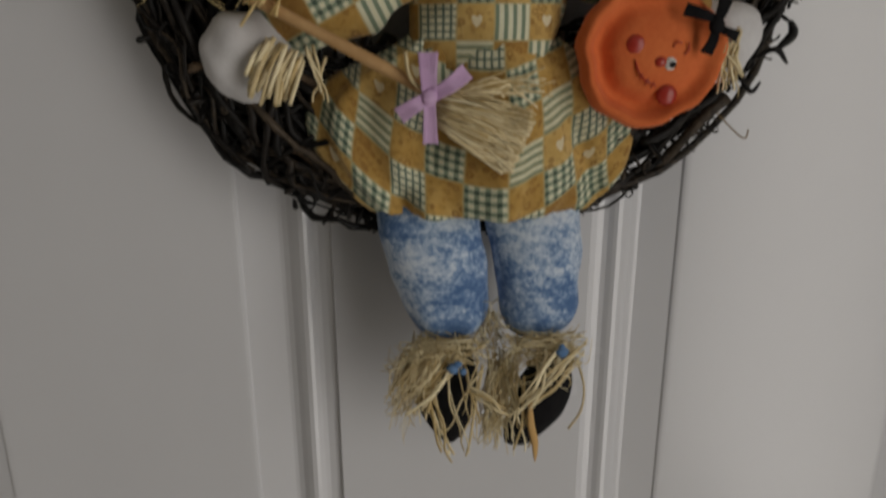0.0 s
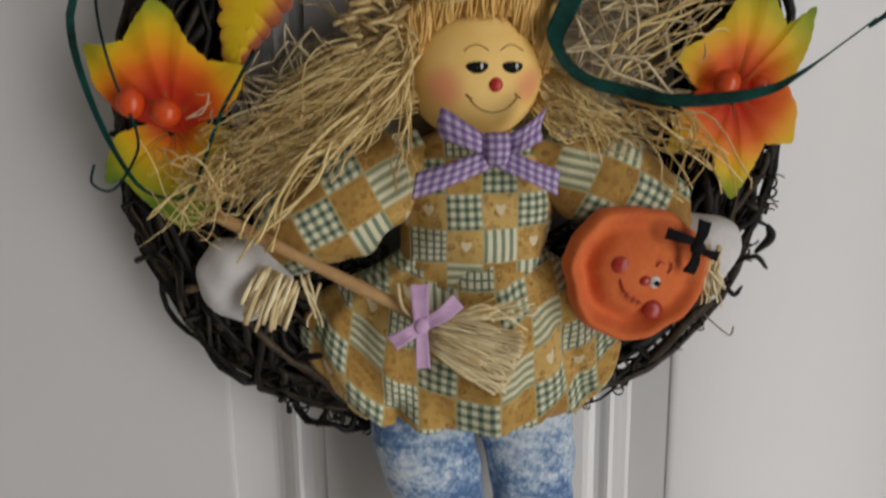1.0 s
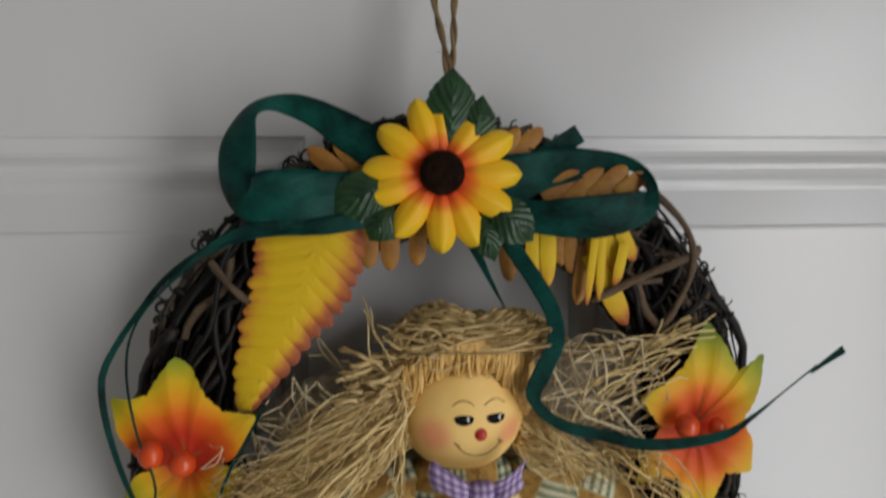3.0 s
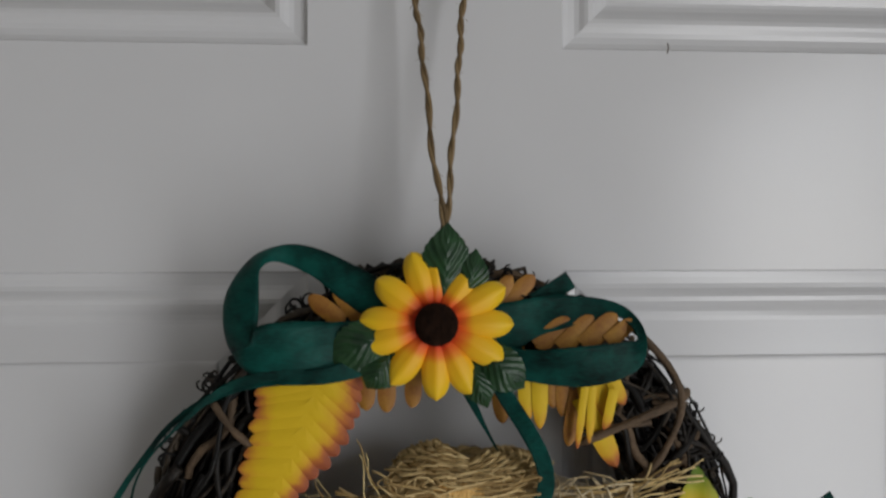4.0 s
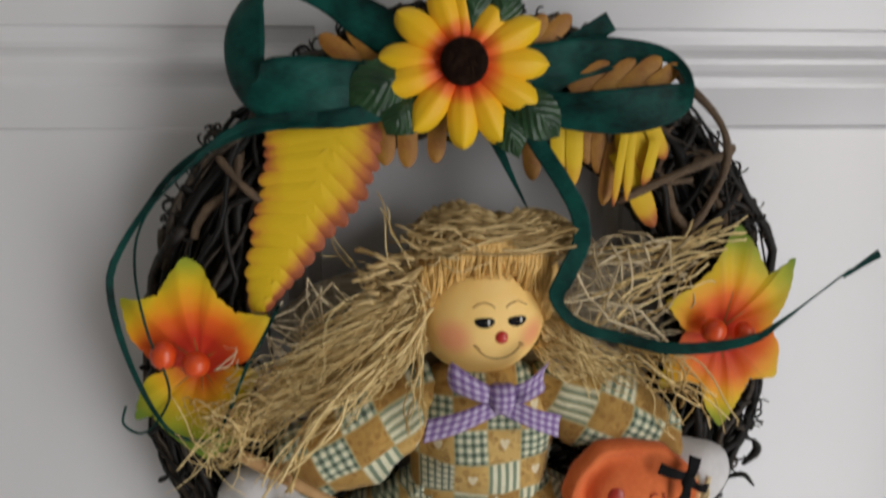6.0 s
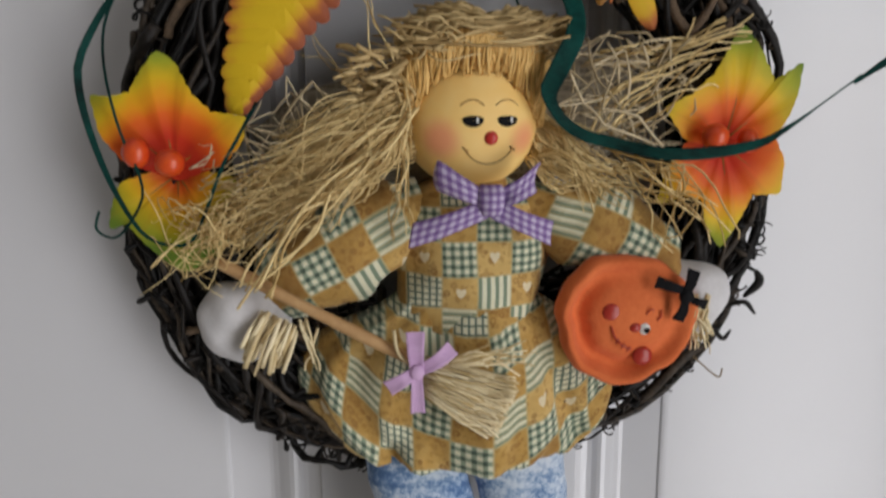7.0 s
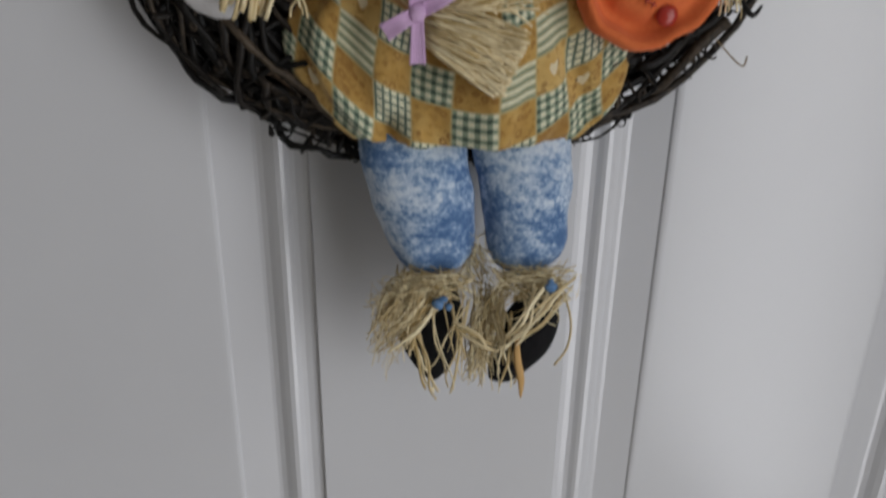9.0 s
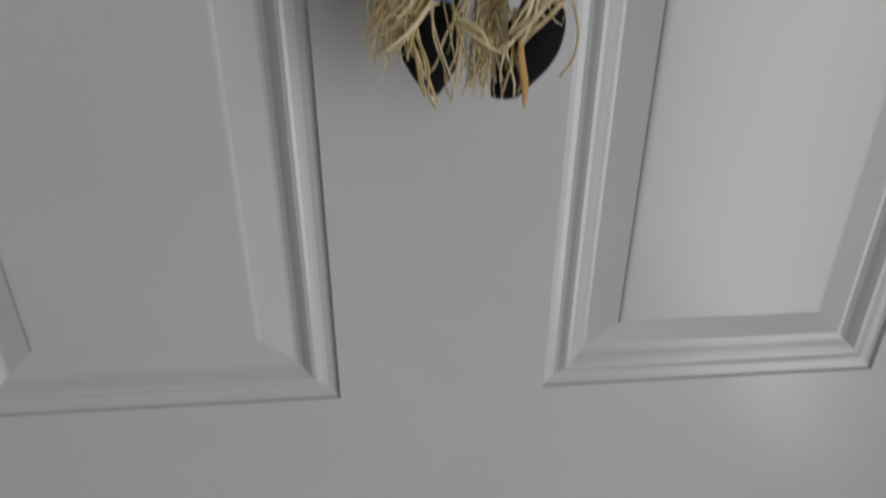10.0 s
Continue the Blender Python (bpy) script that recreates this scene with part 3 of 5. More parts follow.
def build_wreath():
    wreath = thing("grapevine_wreath", (2, 0, 1326), "round wreath of dark brown twisted grapevine twigs", "wreath")
    for i in range(150):
        g = Geo()
        n = 26
        r = rnd.choice((0.9, 1.1, 1.4, 1.7, 2.1, 2.5))
        k = rnd.choice((0.5, 0.75, 0.95, 1.05))
        pts = vine_line(rnd.uniform(0, 6.28), rnd.uniform(1.0, 2.8) * rnd.choice((1, -1)), rnd.uniform(0, 6.28), rnd.uniform(-3.2, 3.2), k, 0.35, n)
        g.tube(pts, lambda f: r * (1 - 0.45 * f) * (1 + 0.12 * math.sin(40 * f)), 6)
        g.make("vine", M_BARK, wreath, origin=pts[0])
    # short pieces woven across the bundle
    for i in range(34):
        g = Geo()
        th = rnd.uniform(0, 6.28)
        ph = rnd.uniform(2.6, 6.6)
        pts = [ring_point(th + 0.07 * j * rnd.uniform(0.6, 1.2), ph + 0.42 * j, 1.02) for j in range(6)]
        g.tube(curve(pts, 14), rnd.uniform(0.6, 1.4), 6, taper=0.4)
        g.make("woven_twig", M_BARK, wreath, origin=pts[0])
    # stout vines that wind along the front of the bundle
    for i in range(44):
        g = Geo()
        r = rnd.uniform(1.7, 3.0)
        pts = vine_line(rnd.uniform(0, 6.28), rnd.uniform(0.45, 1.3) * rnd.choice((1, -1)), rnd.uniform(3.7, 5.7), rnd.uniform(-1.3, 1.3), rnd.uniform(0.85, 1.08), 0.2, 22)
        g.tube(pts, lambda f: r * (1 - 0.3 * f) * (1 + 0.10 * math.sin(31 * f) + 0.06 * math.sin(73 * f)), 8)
        # paler bark here and there; extra on the upper window side paints its light
        pale_or_lit = i % 5 == 0 or (i % 3 == 0 and pts[11].x > 30 and pts[11].z > RING.z + 15)
        g.make("vine", M_TWIG if pale_or_lit else M_BARK, wreath, origin=pts[0])
    # stubby ends that poke across the bundle high on the latch side
    for i in range(42):
        g = Geo()
        th, ph = rnd.uniform(0.50, 1.35), rnd.uniform(3.4, 5.4)
        a, b = ring_point(th, ph, 1.0), ring_point(th + rnd.uniform(-0.10, 0.16), ph + rnd.uniform(0.7, 1.3), 1.06)
        g.tube(curve([a, a.lerp(b, 0.5) + Vector((rnd.uniform(-2, 2), -3, rnd.uniform(-2, 2))), b], 10), rnd.uniform(0.9, 2.0), 7, taper=0.25)
        # every third in brown bark, the window's light put into its colour
        g.make("woven_twig", M_BARK if i % 3 else M_TWIG, wreath, origin=a)
    # thick pale crosspieces and the long loose runner
    for pts, r in (([(-106, -42, 1560), (-96, -48, 1549), (-86, -46, 1540), (-78, -40, 1534)], 1.7), ([(66, -46, 1540), (92, -54, 1553), (112, -50, 1560), (119, -42, 1563)], 2.0),
                   ([(92, -44, 1594), (108, -52, 1574), (112, -52, 1556), (104, -50, 1535), (96, -46, 1524)], 1.7), ([(-128, -30, 1398), (-116, -46, 1402), (-102, -44, 1404)], 1.7),
                   ([(-92, -38, 1358), (-80, -44, 1366), (-66, -44, 1374)], 1.2), ([(-143, -24, 1426), (-141, -26, 1414), (-132, -26, 1397), (-122, -28, 1379), (-106, -28, 1366)], 1.0),
                   ([(-120, -28, 1378), (-108, -30, 1367), (-90, -30, 1354), (-66, -30, 1341), (-48, -28, 1331)], 1.3), ([(62, -30, 1343), (80, -34, 1352), (98, -34, 1368), (112, -32, 1388)], 1.4)):
        g = Geo()
        g.tube(curve(pts, 20), lambda f: r * (1 + 0.15 * math.sin(17 * f)), 7)
        g.make("vine", M_TWIG if r > 1.6 else M_BARK, wreath, origin=pts[0])
    # the bundle bulges where its ends are tucked in, low on the hinge side
    keep = rnd.getstate()
    for _ in range(34):
        g = Geo()
        pts = vine_line(rnd.uniform(3.35, 4.15), rnd.uniform(0.35, 0.8), rnd.uniform(-1.5, 0.4), rnd.uniform(-1.4, 1.4), rnd.uniform(0.95, 1.3), 0.25, 18)
        r = rnd.choice((0.7, 0.9, 1.2, 1.7))
        g.tube(pts, lambda f: r * (1 + 0.3 * math.sin(23 * f) * math.sin(61 * f)), 6)
        g.make("vine", M_BARK, wreath, origin=pts[0])
    # loose inner strands behind the doll's arms and skirt
    for _ in range(75):
        g = Geo()
        pts = vine_line(rnd.uniform(1.9, 3.9), rnd.uniform(0.3, 0.7), rnd.uniform(2.6, 3.7), rnd.uniform(-0.7, 0.7), rnd.uniform(1.0, 2.2), 0.2, 14)
        pts = [Vector((p.x, max(p.y, -33.0), p.z)) for p in pts]
        r = rnd.choice((0.8, 1.1, 1.5, 2.0))
        g.tube(pts, lambda f: r * (1 - 0.3 * f), 6)
        g.make("vine", M_BARK, wreath, origin=pts[0])
    for _ in range(22):
        g = Geo()
        p = ring_point(rnd.uniform(3.3, 4.7), rnd.uniform(-0.9, 0.4), rnd.uniform(1.1, 1.36))
        d = (p - RING).normalized() + Vector((rnd.uniform(-0.8, 0.8), rnd.uniform(-0.6, 0.2), rnd.uniform(-0.8, 0.8)))
        g.tube(curve([p - d * 4, p + d, p + d * rnd.uniform(2, 3.2)], 7), lambda f: 0.7 + 0.8 * math.sin(math.pi * f) ** 2, 6)
        g.make("stub", M_BARK, wreath, origin=p)
    # a crown of thin curly shoots under the bow
    for _ in range(26):
        g = Geo()
        pts = vine_line(rnd.uniform(-0.62, 0.10), rnd.uniform(0.14, 0.32), rnd.uniform(-1.5, 0.2), rnd.uniform(-1.0, 1.0), rnd.uniform(1.0, 1.16), 0.3, 14)
        r = rnd.choice((0.6, 0.8, 1.1, 1.5))
        g.tube(pts, lambda f: r * (1 + 0.3 * math.sin(23 * f) * math.sin(61 * f)), 6)
        g.make("vine", M_BARK, wreath, origin=pts[0])
    for _ in range(46):
        g = Geo()
        p = ring_point(rnd.uniform(-0.58, 0.32), rnd.uniform(-1.1, 0.0), rnd.uniform(1.0, 1.12))
        out = (p - RING).normalized()
        tang = Vector((out.z, 0, -out.x)) * rnd.choice((-1, 1))
        size, turns = rnd.uniform(1.6, 3.4), rnd.uniform(0.4, 1.3)
        pts = [p - out * 5, p]
        for j in range(1, 10):
            c = turns * 2 * math.pi * j / 9
            pts.append(p + out * (size * math.sin(c) + j * 0.25) + tang * (size * (1 - math.cos(c))) + Vector((0, -0.3 * j, 0)))
        g.tube(curve(pts, 22), rnd.uniform(0.5, 0.9), 5, taper=0.5)
        g.make("tendril", M_BARK, wreath, origin=p)
    rnd.setstate(keep)
    # curled tendrils at the rim
    for th in [rnd.uniform(0, 6.28) for _ in range(110)] + [-0.74, -0.70, -0.55, -0.48, -0.4, -0.33, -0.2, -0.15, -0.12, 0.2, 0.25, 0.3, 0.34, 0.42, 0.5, 0.6, 0.75, 0.9, 4.05, 4.2, 3.5, 2.5, 2.6, 2.4]:
        g = Geo()
        p = ring_point(th, rnd.uniform(-1.2, -0.2), 1.0)
        out = (p - RING).normalized()
        tang = Vector((out.z, 0, -out.x)) * rnd.choice((-1, 1))
        size, turns = rnd.uniform(2.0, 4.2), rnd.uniform(0.5, 1.5)
        pts = [p - out * 5, p + out * 1]
        for j in range(1, 12):
            a = turns * 2 * math.pi * j / 11
            s = size * (1 - 0.5 * j / 11)
            pts.append(p + out * (1 + s * math.sin(a) + j * 0.45) + tang * (s * (1 - math.cos(a))) + Vector((0, -0.4 * j * 0.5, 0)))
        g.tube(curve(pts, 28), rnd.uniform(0.5, 0.85), 5, taper=0.4)
        g.make("tendril", M_BARK, wreath, origin=p)
    # small knots and bud scars along the low latch side
    for _ in range(30):
        g = Geo()
        p = ring_point(rnd.uniform(1.7, 2.8), rnd.uniform(-1.3, 0.3), rnd.uniform(0.98, 1.08))
        d = (p - RING).normalized() + Vector((rnd.uniform(-0.9, 0.9), rnd.uniform(-0.6, 0.1), rnd.uniform(-0.9, 0.9)))
        g.tube(curve([p - d * 3, p, p + d * rnd.uniform(1.2, 2.6)], 7), lambda f: 0.6 + 1.0 * math.sin(math.pi * f) ** 2, 6)
        g.make("stub", M_BARK, wreath, origin=p)
    # knobbly stubs where shoots broke off
    for _ in range(34):
        g = Geo()
        th = rnd.uniform(0, 6.28)
        p = ring_point(th, rnd.uniform(-1.4, 0.3), 1.0)
        d = (p - RING).normalized() + Vector((rnd.uniform(-0.6, 0.6), rnd.uniform(-0.5, 0.2), rnd.uniform(-0.6, 0.6)))
        m = p + d * 1.2
        g.tube(curve([p - d * 4, m, m + d * 1.2], 7), lambda f: 0.8 + 0.9 * math.sin(math.pi * f) ** 2, 6)
        g.make("stub", M_BARK, wreath, origin=p)
    g = Geo()
    for i in range(400):
        pts = vine_line(rnd.uniform(0, 6.28), rnd.uniform(0.5, 1.6), rnd.uniform(0, 6.28), rnd.uniform(-2, 2), rnd.uniform(0.15, 0.78), 0.3, 10)
        g.tube(pts, rnd.uniform(0.9, 2.0), 5)
    tagged(g.make("inner_vines", M_BARK, wreath, origin=RING), kind="stuff")
    # leafy dark sprig and a bent wire
    for pts, r in (([(112, -32, 1408), (124, -32, 1415), (135, -34, 1422), (144, -32, 1419)], 0.9), ([(124, -40, 1404), (132, -44, 1408), (138, -44, 1402)], 0.9), ([(143, -32, 1420), (145, -32, 1414), (138, -32, 1407)], 1.5),
                   ([(128, -34, 1416), (130, -34, 1423), (138, -34, 1424)], 1.3), ([(118, -40, 1398), (124, -42, 1390), (128, -42, 1394)], 0.8)):
        g = Geo()
        g.tube(curve(pts, 14), lambda f: r * (0.6 + 0.9 * math.sin(math.pi * f)), 6)
        g.make("sprig", M_BARK, wreath, origin=pts[0])
    g = Geo()
    g.tube(curve([(108, -36, 1384), (115, -34, 1378), (124, -34, 1370), (128, -34, 1368), (129, -34, 1372)], 18), 0.4, 5)
    g.make("wire", M_TWINE, wreath, origin=(108, -36, 1384))


build_wreath()


# ---- leaves, berries, sunflower, green bow ----
def build_maple(base, corners, tips, lift, label, ripe=0.0):
    """A cloth leaf with pointed lobes and fine teeth, creased from its base to its tips."""
    outline = []
    for i, a in enumerate(corners):
        p, q = Vector((a[0], 0, a[1])), Vector((corners[(i + 1) % len(corners)][0], 0, corners[(i + 1) % len(corners)][1]))
        nrm = Vector((-(q - p).z, 0, (q - p).x)).normalized()
        steps = max(3, int((q - p).length / 1.6))
        for k in range(steps):
            f = k / steps
            outline.append(p.lerp(q, f) + nrm * (0.55 * abs(math.sin(f * math.pi * max(1, round((q - p).length / 5)))) + 0.3))
    outline.append(outline[0])
    b = Vector((base[0], 0, base[1]))
    rows, uvs = [], []
    far = max((o - b).length for o in outline)
    for i in range(11):
        f = 0.03 + 0.97 * i / 10
        row, urow = [], []
        for j, o in enumerate(outline):
            p = b.lerp(o, f)
            d = (p - b).length / far
            y = lift - 7 * math.sin(min(1, d * 1.1) * math.pi * 0.8) - 0.7 * math.sin(j / len(outline) * 2 * math.pi * 7) * d
            row.append(Vector((p.x, y, p.z)))
            urow.append((d + ripe, j / len(outline)))
        rows.append(row)
        uvs.append(urow)
    g = Geo()
    g.grid(rows, 0, uvs)
    g.grid([[p + Vector((0, 0.5, 0)) for p in row] for row in rows], 0, uvs)
    leaf = thing("maple_leaf", (base[0], lift, base[1]), label, "leaf", group="artificial leaves on the wreath")
    g.make("blade", M_MAPLE, leaf, origin=(base[0], lift, base[1]))
    for tip in tips:
        v = Geo()
        line = []
        for i in range(9):
            f = i / 8 * 0.9
            p = b.lerp(Vector((tip[0], 0, tip[1])), f)
            d = (p - b).length / far
            line.append(Vector((p.x, lift - 7 * math.sin(min(1, d * 1.1) * math.pi * 0.8) + 1.6 * d - 0.1, p.z)))
        v.tube(line, 0.5, 5, taper=0.7)
        v.make("vein", M_TAN, leaf, origin=(base[0], lift, base[1]))
    return leaf


build_maple((-117, 1473), [(-147, 1502), (-139, 1501), (-131, 1503), (-127, 1510), (-120, 1519), (-114, 1515), (-107, 1502), (-100, 1495), (-86, 1493), (-89, 1483), (-96, 1475), (-115, 1468), (-135, 1476), (-143, 1487)],
            [(-147, 1502), (-120, 1519), (-86, 1493)], -48, "cloth maple leaf, yellow-green tips fading to red-orange", -0.06)
build_maple((-117, 1470), [(-92, 1468), (-98, 1455), (-98, 1441), (-106, 1434), (-115, 1429), (-123, 1434), (-129, 1440), (-137, 1451), (-145, 1448), (-142, 1458), (-138, 1467), (-117, 1474)],
            [(-98, 1443), (-115, 1430), (-145, 1449)], -45, "cloth maple leaf, orange fading to olive green", 0.22)
build_maple((116, 1482), [(87, 1496), (98, 1501), (107, 1509), (114, 1521), (120, 1529), (126, 1520), (129, 1514), (133, 1506), (146, 1514), (144, 1503), (139, 1491), (134, 1482), (118, 1478), (96, 1483)],
            [(87, 1496), (120, 1528), (146, 1513)], -48, "cloth maple leaf, yellow-green with an orange base", 0.1)
build_maple((116, 1480), [(136, 1483), (141, 1473), (141, 1459), (128, 1459), (125, 1451), (117, 1435), (109, 1446), (106, 1457), (97, 1459), (87, 1455), (90, 1469), (98, 1481), (116, 1484)],
            [(140, 1460), (117, 1436), (87, 1456)], -45, "cloth maple leaf, red-orange with a green tip", -0.04)
for c, r in (((-128, -62, 1480), (5.3, 5.0, 6.0)), ((-115, -63, 1476), (5.8, 5.4, 5.4)), ((106, -61, 1484), (5.6, 5.4, 5.5)), ((121, -59, 1482), (4.4, 4.4, 5.0))):
    g = Geo()
    g.ball(c, r)
    g.tube([(c[0], c[1], c[2] - 4), (c[0] + 1, c[1] + 8, c[2] - 5), (c[0], c[1] + 22, c[2] - 2)], 0.6, 5)
    tagged(g.make("berry", M_BERRY, origin=c), "glossy orange-red artificial berry among maple leaves", "berry", "berries on the wreath")


def leaf_shape(base, tip, wide, teeth, depth, lift, cup, shape=0.9, n=80, bend=0.0, blunt=1.0):
    """A long leaf with a midrib and toothed edges, from base to tip."""
    b, t = Vector((base[0], 0, base[1])), Vector((tip[0], 0, tip[1]))
    ax = (t - b).normalized()
    sd = Vector((ax.z, 0, -ax.x))
    rows, uvs = [], []
    for i in range(n):
        s = i / (n - 1)
        w = wide * max(0.02, math.sin(math.pi * min(1, s**shape * 0.96 + 0.04)) ** blunt) * (1 - depth * (1 - abs(math.sin(math.pi * s * teeth)) ** 0.6) - 0.06 * math.sin(7.0 * s + wide))
        row, urow = [], []
        for k in range(-5, 6):
            f = k / 5
            p = b.lerp(t, s) + sd * (w * f + bend * math.sin(math.pi * s)) + ax * (abs(f) * w * 0.35)
            row.append(Vector((p.x, lift + cup * abs(f) * w / wide - 5 * math.sin(math.pi * s), p.z)))
            urow.append((s, abs(f) * 0.85 + 0.25 * s**3))
        rows.append(row)
        uvs.append(urow)
    g = Geo()
    g.grid(rows, 0, uvs)
    g.grid([[p + Vector((0, 0.5, 0)) for p in row] for row in rows], 0, uvs)
    return g


def leaflet(leaf, mat, start, end, half, lift, uv0, rust, base, droop=2.5, pointed=0.4):
    """One finger of a cut leaf: a rounded tongue, raised along its middle."""
    a, b = Vector((start[0], 0, start[1])), Vector((end[0], 0, end[1]))
    ax = (b - a).normalized()
    sd = Vector((ax.z, 0, -ax.x))
    rows, uvs = [], []
    for i in range(13):
        f = 1 - (1 - i / 12) ** 1.6
        w = half * (1.0 if f < 1 - pointed else math.sqrt(max(0.02, 1 - ((f - 1 + pointed) / pointed) ** 2)))
        rows.append([a.lerp(b, f) + sd * (w * k / 2) + Vector((0, lift + 0.16 * half * (k / 2) ** 2 + droop * f * f, 0)) for k in range(-2, 3)])
        uvs.append([(uv0, f * 0.8 + rust + 0.04 * abs(k)) for k in range(-2, 3)])
    g = Geo()
    g.grid(rows, 0, uvs)
    g.grid([[p + Vector((0, 0.5, 0)) for p in row] for row in rows], 0, uvs)
    g.make("leaflet", mat, leaf, origin=base)


def leaf_stem(leaf, base):
    """A wired stalk from the leaf's foot back into the wreath."""
    b = Vector(base)
    g = Geo()
    g.tube(curve([b, b + Vector((0.5, 5, 1.5)), b + Vector((1.0, 13, 2.0))], 8), 0.9, 6)
    g.make("stem", M_TAN, leaf, origin=base)


def build_fern(label, spine, left, right, count, lift, rust=0.1):
    """A pinnate cloth leaf: a curved midrib with a row of leaflets down each side."""
    line = curve([(x, 0, z) for x, z in spine], 61)
    base = (spine[0][0], lift, spine[0][1])
    leaf = thing("fern_leaf", base, label, "leaf", group="artificial leaves on the wreath")
    length = sum((q - p).length for p, q in zip(line[:-1], line[1:]))
    for side, reach in ((-1, left), (1, right)):
        for i in range(count):
            f = (i + 0.4) / count
            k = int(f * 60)
            p, ax = line[k], (line[min(k + 1, 60)] - line[max(k - 1, 0)]).normalized()
            sd = Vector((-ax.z, 0, ax.x)) * side
            h = f * (len(reach) - 1)
            n = min(int(h), len(reach) - 2)
            span = lerp(reach[n], reach[n + 1], h - n) * rnd.uniform(0.94, 1.06)
            q = p + (sd * 0.88 + ax * 0.47) * span / 0.88
            p = p.lerp(q, -0.12)
            leaflet(leaf, M_FERN, (p.x, p.z), (q.x, q.z), length / count * rnd.uniform(0.60, 0.70), lift - 0.35 * (i % 2), f, rust + (0.14 if side > 0 else -0.08) + 0.10 * f, base, pointed=0.32)
    leaf_stem(leaf, base)


def build_fingers(label, mat, lift, rust, fingers):
    base = (fingers[0][0], lift, fingers[0][1])
    leaf = thing("fern_leaf", base, label, "leaf", group="artificial leaves on the wreath")
    for i, (x0, z0, x1, z1, half) in enumerate(fingers):
        leaflet(leaf, mat, (x0, z0), (x1, z1), half, lift - 0.7 * i, i * 0.2, rust, base, 1.5, 0.22 if len(fingers) == 1 else 0.4)
    leaf_stem(leaf, base)


build_fern("long yellow cloth fern leaf with rusty toothed edges", [(-53, 1586), (-56, 1573), (-62, 1555), (-71, 1534), (-82, 1513), (-91, 1494)], (30, 28, 24, 19, 13, 4), (17, 21, 20, 14, 9, 3), 15, -51)
for x0, x1, z1, half in ((-36, -35.5, 1556, 4.5), (-26, -26, 1555, 4.4), (-12, -14, 1557, 4.1), (25, 29, 1549, 4.2)):
    build_fingers("tan cloth leaf lobe under the flower", M_TAN, -45, 0.4, [(x0, 1592, x1, z1, half)])
build_fingers("small yellow cloth fern leaf in two strips", M_FERN, -48, 0.0, [(38, 1584, 40, 1549, 3.6), (45.5, 1584, 46, 1547, 3.8)])
build_fingers("rusty brown cloth fern leaf", M_TAN, -45, 0.4, [(52, 1582, 53, 1556, 4.0), (60, 1584, 57.5, 1552, 4.5), (66, 1570, 60, 1538, 4.2)])
build_fingers("yellow cloth fern leaf with split rusty fronds", M_FERN, -48, 0.1, [(66, 1562, 83, 1528, 5.2), (74, 1580, 77, 1550, 6.0), (68, 1582, 69, 1556, 5.0), (78, 1574, 86, 1558, 3.4), (70, 1570, 69, 1540, 1.9), (67, 1572, 63, 1538, 1.8), (80, 1566, 76, 1546, 2.4)])
build_fingers("orange and yellow cloth fern leaf behind the ribbon", M_TAN, -50, 0.2, [(44, 1586, 60, 1599, 4.6), (55, 1585, 71, 1600, 4.4), (66, 1586, 82, 1601, 4.8), (77, 1588, 90, 1598, 3.8)])
build_fingers("orange cloth fern leaf behind the ribbon", M_TAN, -47, 0.3, [(-46, 1598, -62, 1610, 4.2), (-38, 1600, -50, 1615, 4.4)])
build_fingers("orange cloth fern leaf behind the ribbon", M_TAN, -46, 0.3, [(30, 1606, 44, 1619, 4.0), (24, 1606, 33, 1619, 3.6)])


